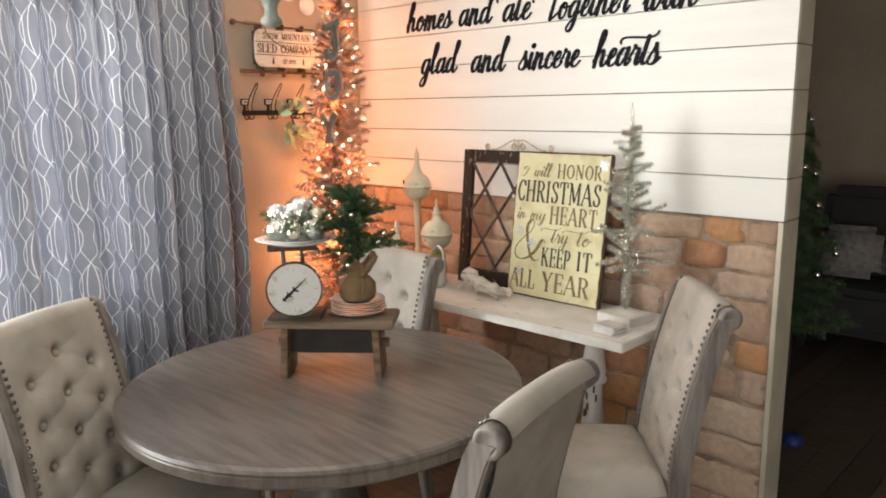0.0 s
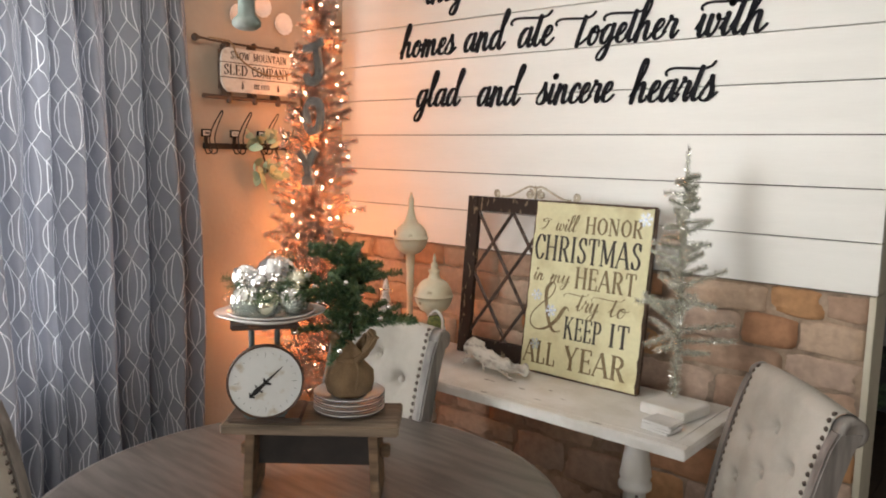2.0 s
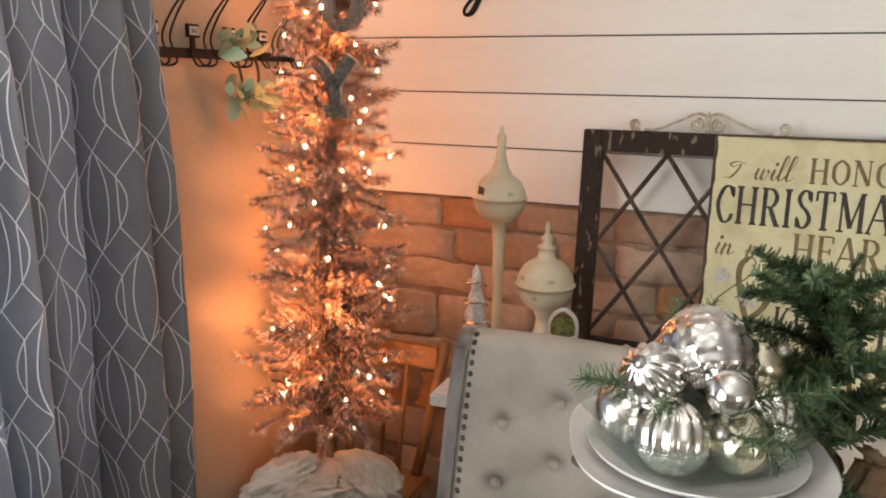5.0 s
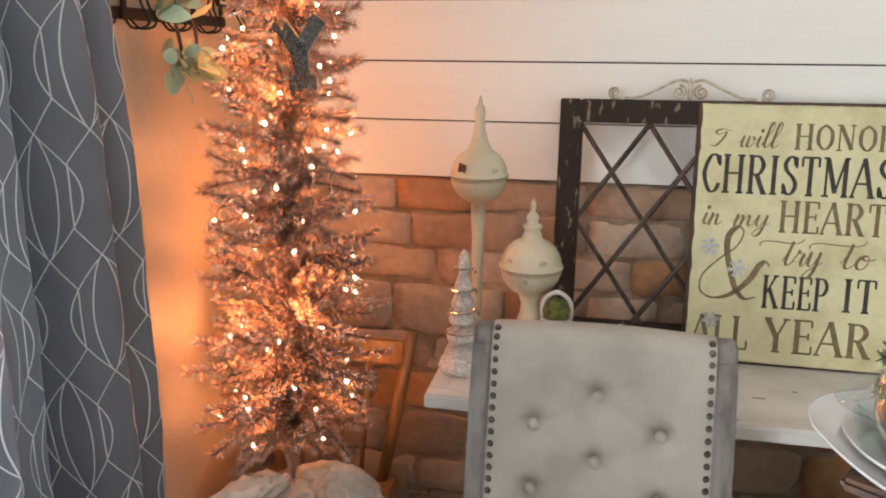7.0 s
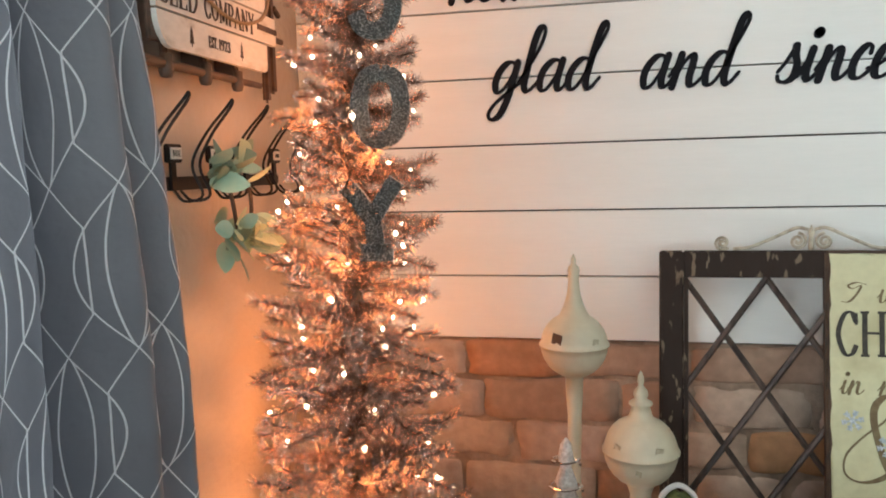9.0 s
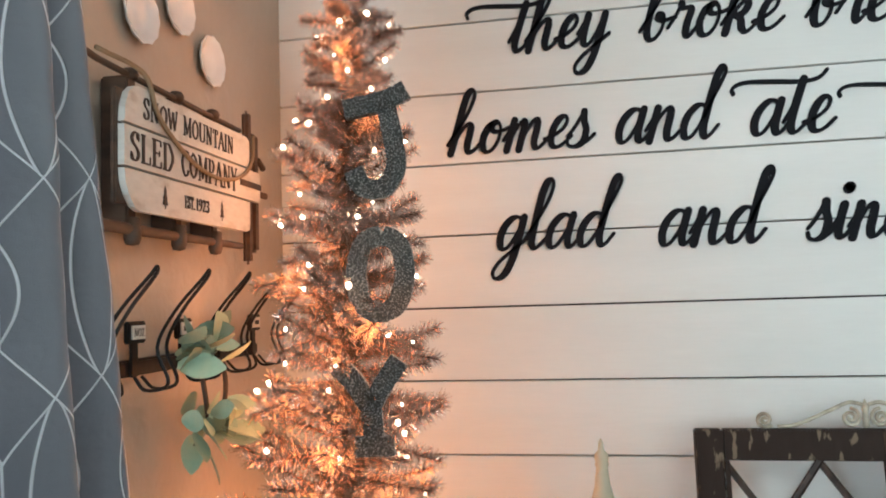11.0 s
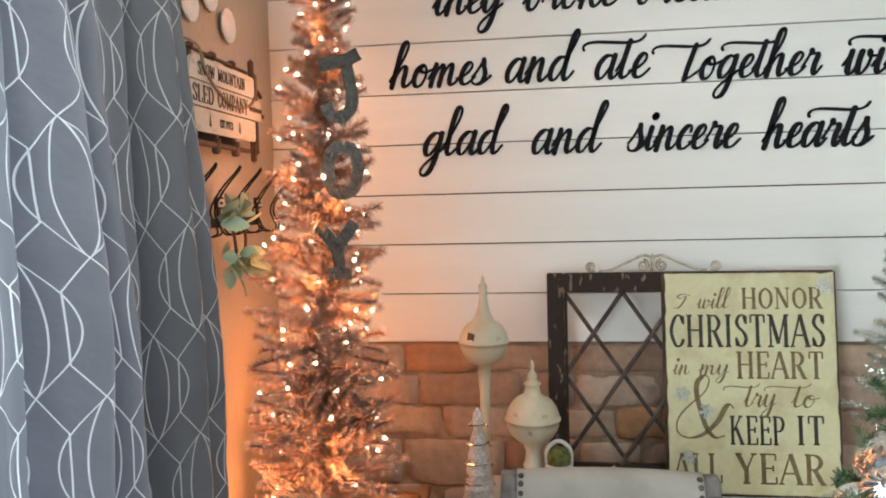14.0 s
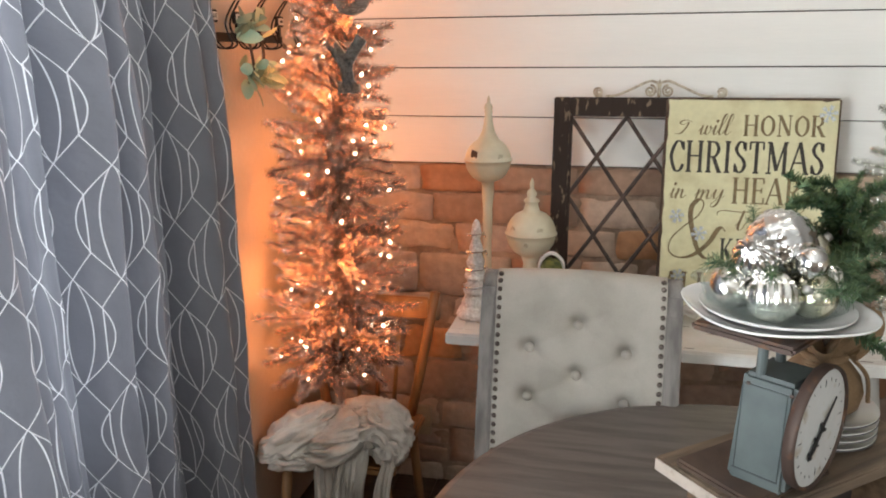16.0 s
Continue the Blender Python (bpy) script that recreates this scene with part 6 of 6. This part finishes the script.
for k in range(6):
    a = k * math.pi / 3 + 0.35
    bm = bmesh.new()
    leaf_pts = spline([(0.052, 0, 0.20), (0.058, 0, 0.215), (0.05, 0, 0.24), (0.036, 0, 0.262)], 5)
    tube(leaf_pts, 0.009, 8, bm, taper=lambda t: 1 - 0.7 * t)
    bmesh.ops.rotate(bm, verts=bm.verts, matrix=Matrix.Rotation(a + 0.5, 3, "Z"))
    part("leaf_ornament", bm, M_patina, chd, smooth=True)
    d = Vector((math.cos(a), math.sin(a), 0))
    arm = part("arm", tube([d * p.x + Vector((0, 0, p.z)) for p in spline([(0.05, 0, 0.20), (0.09, 0, 0.180), (0.14, 0, 0.165), (0.20, 0, 0.178), (0.25, 0, 0.235), (0.285, 0, 0.30), (0.30, 0, 0.345)], 7)], 0.0095, 10), M_patina, chd, "curved patinated arm", True)
    part("drip_pan", lathe([(0, 0.345), (0.02, 0.347), (0.034, 0.356), (0.036, 0.36), (0.02, 0.352), (0, 0.352)], 20, m=Matrix.Translation(d * 0.30)), M_patina, arm, smooth=True)
    part("candle_sleeve", lathe([(0, 0.352), (0.011, 0.352), (0.011, 0.43), (0, 0.43)], 14, m=Matrix.Translation(d * 0.30)), M_wax, arm, "ivory candle sleeve")
    part("bulb", lathe([(0, 0.43), (0.008, 0.432), (0.013, 0.45), (0.008, 0.475), (0, 0.49)], 12, m=Matrix.Translation(d * 0.30)), M_lampbulb, arm, "lit candle bulb", True)
part("rod", tube([(0, 0, 0.37), (0, 0, CEIL - CHZ)], 0.006, 8), M_patina, chd)
part("canopy", lathe([(0, CEIL - CHZ - 0.03), (0.03, CEIL - CHZ - 0.028), (0.06, CEIL - CHZ - 0.001), (0, CEIL - CHZ - 0.001)], 24), M_patina, chd, smooth=True)

# ---- dark room beyond ----
M_sofa = material("dark charcoal upholstery", (0.035, 0.035, 0.037), 0.9, bump=0.3)
M_cush = material("grey patterned cushion", (0.30, 0.28, 0.27), 0.9, second=(0.2, 0.18, 0.18), scale=30)
M_blue = material("blue plastic", (0.01, 0.03, 0.16), 0.6)
sofa = thing("sofa", "dark charcoal sofa with cushions", "sofa", pose(-0.35, 5.7, 0))
part("seat", boxed(-0.95, 0.95, -0.42, 0.3, 0.12, 0.44, 0.05), M_sofa, sofa)
part("backrest", boxed(-0.95, 0.95, 0.18, 0.45, 0.3, 1.05, 0.07), M_sofa, sofa)
for s in (-1, 1):
    part("armrest", boxed(s * 0.95 - 0.11, s * 0.95 + 0.11, -0.45, 0.4, 0.1, 0.66, 0.05), M_sofa, sofa)
    for y in (-0.35, 0.3):
        part("foot", boxed(s * 0.85 - 0.03, s * 0.85 + 0.03, y - 0.03, y + 0.03, 0, 0.12), M_black, sofa)
mesh_thing("cushion", boxed(-0.2, 0.2, -0.06, 0.06, -0.18, 0.18, 0.055, pose(-1.02, 5.60, 0.64, -18, 0, 6)), M_cush, "grey patterned cushion on the sofa", "cushion", smooth=True)
mesh_thing("cushion", boxed(-0.2, 0.2, -0.06, 0.06, -0.18, 0.18, 0.055, pose(-0.62, 5.62, 0.63, -18, 0, -4)), M_cush, "grey patterned cushion on the sofa", "cushion", smooth=True)
mesh_thing("blue_toy", lathe([(0, 0), (0.045, 0.0), (0.05, 0.02), (0.04, 0.05), (0.02, 0.06), (0, 0.062)], 20, m=pose(-0.69, 3.68, -0.012)), M_blue, "small blue object on the floor", "toy", smooth=True)
dk = thing("green_christmas_tree", "dark green christmas tree with silver ornaments", "christmas tree", pose(-1.05, 4.6, -0.012))
part("trunk", tube([(0, 0, 0), (0, 0, 1.6)], 0.025, 8, taper=lambda t: 1 - 0.8 * t), M_twig, dk)
big = [branch_mesh("pine_branch", 0.4, 240, 0.05, 0.004, M_green, 90 + i, 0.05, wire=0.004) for i in range(3)]
rnd = random.Random(23)
for i in range(110):
    t = i / 109
    L = (0.36 - 0.32 * t) * rnd.uniform(0.75, 1.1)
    place("pine_branch", big[i % 3], dk, Matrix.Translation((0, 0, 0.3 + 1.28 * t)) @ pose(0, 0, 0, 0, -rnd.uniform(-5, 25), i * 137.5) @ Matrix.Diagonal((L / 0.4, 1, 1, 1)))
for i in range(26):
    t = rnd.random()
    a, r = rnd.uniform(0, 6.28), (0.35 - 0.32 * t) * 0.95
    place("ornament_ball", bead_me, dk, Matrix.Translation((r * math.cos(a), r * math.sin(a), 0.3 + 1.28 * t)) @ Matrix.Scale(3.2, 4))

# power outlet on the stone wall
M_ivory = material("ivory plastic", (0.45, 0.36, 0.24), 0.4)
outlet = thing("power_outlet", "ivory power outlet plate on the stone", "outlet", pose(-2.426, 2.797, 0.247))
part("cover", boxed(-0.036, 0.036, -0.004, 0.010, -0.058, 0.058, 0.002), M_ivory, outlet)
for z in (0.022, -0.022):
    part("socket", boxed(-0.015, 0.015, -0.0062, -0.0045, z - 0.013, z + 0.013, 0.0008), M_ivory, outlet)

# ---- stone facing and floor boards, piece by piece ----
def stone_material():
    mt = material("ledge stone", (0.36, 0.25, 0.17), 0.9, second=(0.24, 0.17, 0.125), scale=9, fine=0.3, bump=1.0, bump_scale=38, low=0.35, high=0.7)
    nt = mt.node_tree
    info, ramp, mix = nt.nodes.new("ShaderNodeObjectInfo"), nt.nodes.new("ShaderNodeValToRGB"), nt.nodes.new("ShaderNodeMix")
    ramp.color_ramp.interpolation = "CONSTANT"
    cols = ((0.0, (0.56, 0.42, 0.31)), (0.2, (0.54, 0.28, 0.12)), (0.38, (0.42, 0.28, 0.20)), (0.55, (0.52, 0.39, 0.31)), (0.72, (0.46, 0.22, 0.11)), (0.86, (0.58, 0.46, 0.36)))
    ramp.color_ramp.elements[0].color = (*cols[0][1], 1)
    ramp.color_ramp.elements[1].position, ramp.color_ramp.elements[1].color = cols[1][0], (*cols[1][1], 1)
    for pos_, c in cols[2:]:
        e = ramp.color_ramp.elements.new(pos_)
        e.color = (*c, 1)
    nt.links.new(info.outputs["Random"], ramp.inputs[0])
    mix.data_type = "RGBA"
    mix.inputs[0].default_value = 0.72
    hsv = next(n_ for n_ in nt.nodes if n_.bl_idname == "ShaderNodeHueSaturation")
    src = hsv.inputs["Color"].links[0].from_socket
    nt.links.new(src, mix.inputs[6])
    nt.links.new(ramp.outputs[0], mix.inputs[7])
    nt.links.new(mix.outputs[2], hsv.inputs["Color"])
    return mt


M_joint = material("tan stone mortar", (0.40, 0.30, 0.22), 0.95, second=(0.21, 0.155, 0.115), scale=11, fine=0.25, bump=1.0, bump_scale=70)
bm = bmesh.new()
NX, NZ = 150, 80
grid = [[bm.verts.new((LEFT_X + 0.001 + (END_X - 0.022 - LEFT_X) * i / NX, WALL_Y + 0.0165 + 0.007 * noise.noise(Vector((i * 0.31, j * 0.31, 5))), (LEDGE - 0.006) * j / NZ)) for i in range(NX + 1)] for j in range(NZ + 1)]
for a, b in zip(grid, grid[1:]):
    for i in range(NX):
        bm.faces.new((a[i], a[i + 1], b[i + 1], b[i]))
part("mortar", bm, M_joint, core, "rough tan mortar between the stones", True)
M_stone = stone_material()
rnd = random.Random(19)


def stone(x0, x1, z0, z1):
    """One rough stone with an uneven face and rounded corners."""
    bm = bmesh.new()
    d = rnd.uniform(0.0, 0.011)
    nx, nz = max(4, int((x1 - x0) / 0.035)), 5
    rx, rz = min(0.006, (x1 - x0) * 0.2), min(0.010, (z1 - z0) * 0.22)
    front = []
    for j in range(nz + 1):
        for i in range(nx + 1):
            u, v = i / nx, (0, 0.07, 0.3, 0.7, 0.93, 1)[j]
            if 0 < i < nx:
                u = min(max(u, 0.02), 0.98)
            edge = i in (0, nx) or j in (0, nz)
            x, z = x0 + (x1 - x0) * u, z0 + (z1 - z0) * v
            if j in (0, nz):
                x += rx if i == 0 else -rx if i == nx else 0
            if i in (0, nx):
                z += 0.25 * (rz if j == 0 else -rz if j == nz else 0)
            w = Vector((x * 14, z * 14, x0 * 7))
            y = WALL_Y + 0.003 + d + 0.009 * noise.noise(w) + 0.006 * noise.noise(w * 2.7) + (0.006 if edge else 0)
            x += 0.010 * noise.noise(w * 1.6 + Vector((9, 0, 0)))
            z += 0.011 * noise.noise(w * 0.8 + Vector((0, 9, 0)))
            front.append(bm.verts.new((x, y, z)))
    for j in range(nz):
        for i in range(nx):
            a = j * (nx + 1) + i
            bm.faces.new((front[a], front[a + 1], front[a + nx + 2], front[a + nx + 1]))
    loop = list(range(nx + 1)) + [nx + (nx + 1) * j for j in range(1, nz + 1)] + [nz * (nx + 1) + i for i in range(nx - 1, -1, -1)] + [(nx + 1) * j for j in range(nz - 1, 0, -1)]
    ring = [bm.verts.new((front[q].co.x, WALL_Y + 0.04, front[q].co.z)) for q in loop]
    for k in range(len(loop)):
        bm.faces.new((front[loop[k]], front[loop[(k + 1) % len(loop)]], ring[(k + 1) % len(loop)], ring[k]))
    return bm


z = LEDGE - 0.010
courses = [0.085, 0.098, 0.094, 0.15, 0.105, 0.125]
while z > 0.02:
    h = courses.pop(0) if courses else rnd.choice((0.085, 0.105, 0.12, 0.14))
    z0 = max(z - h, 0.0)
    x = LEFT_X - rnd.uniform(0, 0.2)
    while x < END_X - 0.03:
        w = rnd.uniform(0.15, 0.40)
        x1 = x + w
        if END_X - 0.022 - x1 < 0.1:
            x1 = END_X - 0.022
        a = max(x, LEFT_X + 0.002)
        if x1 - a > 0.05:
            if rnd.random() < 0.10 and h > 0.11:
                zm = z0 + (z - z0) * rnd.uniform(0.4, 0.6)
                part("stone", stone(a, x1, z0, zm - 0.006), M_stone, core, smooth=True)
                part("stone", stone(a, x1, zm + 0.006, z), M_stone, core, smooth=True)
            else:
                part("stone", stone(a, x1, z0 + rnd.uniform(-0.004, 0.006), z - rnd.uniform(-0.003, 0.006)), M_stone, core, smooth=True)
        x = x1 + rnd.uniform(0.007, 0.013)
    z = z0 - 0.010
for i in range(26):
    x0 = -2.82 + i * 0.15
    for y0, y1 in ((-3.5, -0.9), (-0.897, 1.9), (1.903, 4.6), (4.603, 7.05)):
        part("floor_board", boxed(x0, x0 + 0.147, y0, y1, -0.0115, 0.0 - 0.0005), M_floor, floor)

# glazed door behind the curtain
M_frame = material("white vinyl frame", (0.72, 0.72, 0.70), 0.4)
gd = thing("glass_door", "white framed sliding glass door behind the curtain", "door", kind="structure")
for y0, y1, z0, z1 in ((DOOR0, DOOR0 + 0.06, 0, DOOR_T), (DOOR1 - 0.06, DOOR1, 0, DOOR_T), (0.04, 0.11, 0, DOOR_T), (DOOR0 + 0.06, DOOR1 - 0.06, DOOR_T - 0.06, DOOR_T), (DOOR0 + 0.06, DOOR1 - 0.06, 0, 0.07)):
    part("frame", boxed(LEFT_X - 0.12, LEFT_X - 0.05, y0, y1, z0, z1, 0.003), M_frame, gd)
# lights
lamp("door_daylight", "AREA", 250, (0.975, 0.967, 0.955), pose(LEFT_X - 0.03, 0.05, 1.42, 0, -90, 0), 1.25, 3.05)
lamp("chandelier_light", "POINT", 20, (1, 0.94, 0.85), pose(-1.57, 1.385, 2.36), 0.13)
# fill lamp added in the unseen rear opening to brighten the right side
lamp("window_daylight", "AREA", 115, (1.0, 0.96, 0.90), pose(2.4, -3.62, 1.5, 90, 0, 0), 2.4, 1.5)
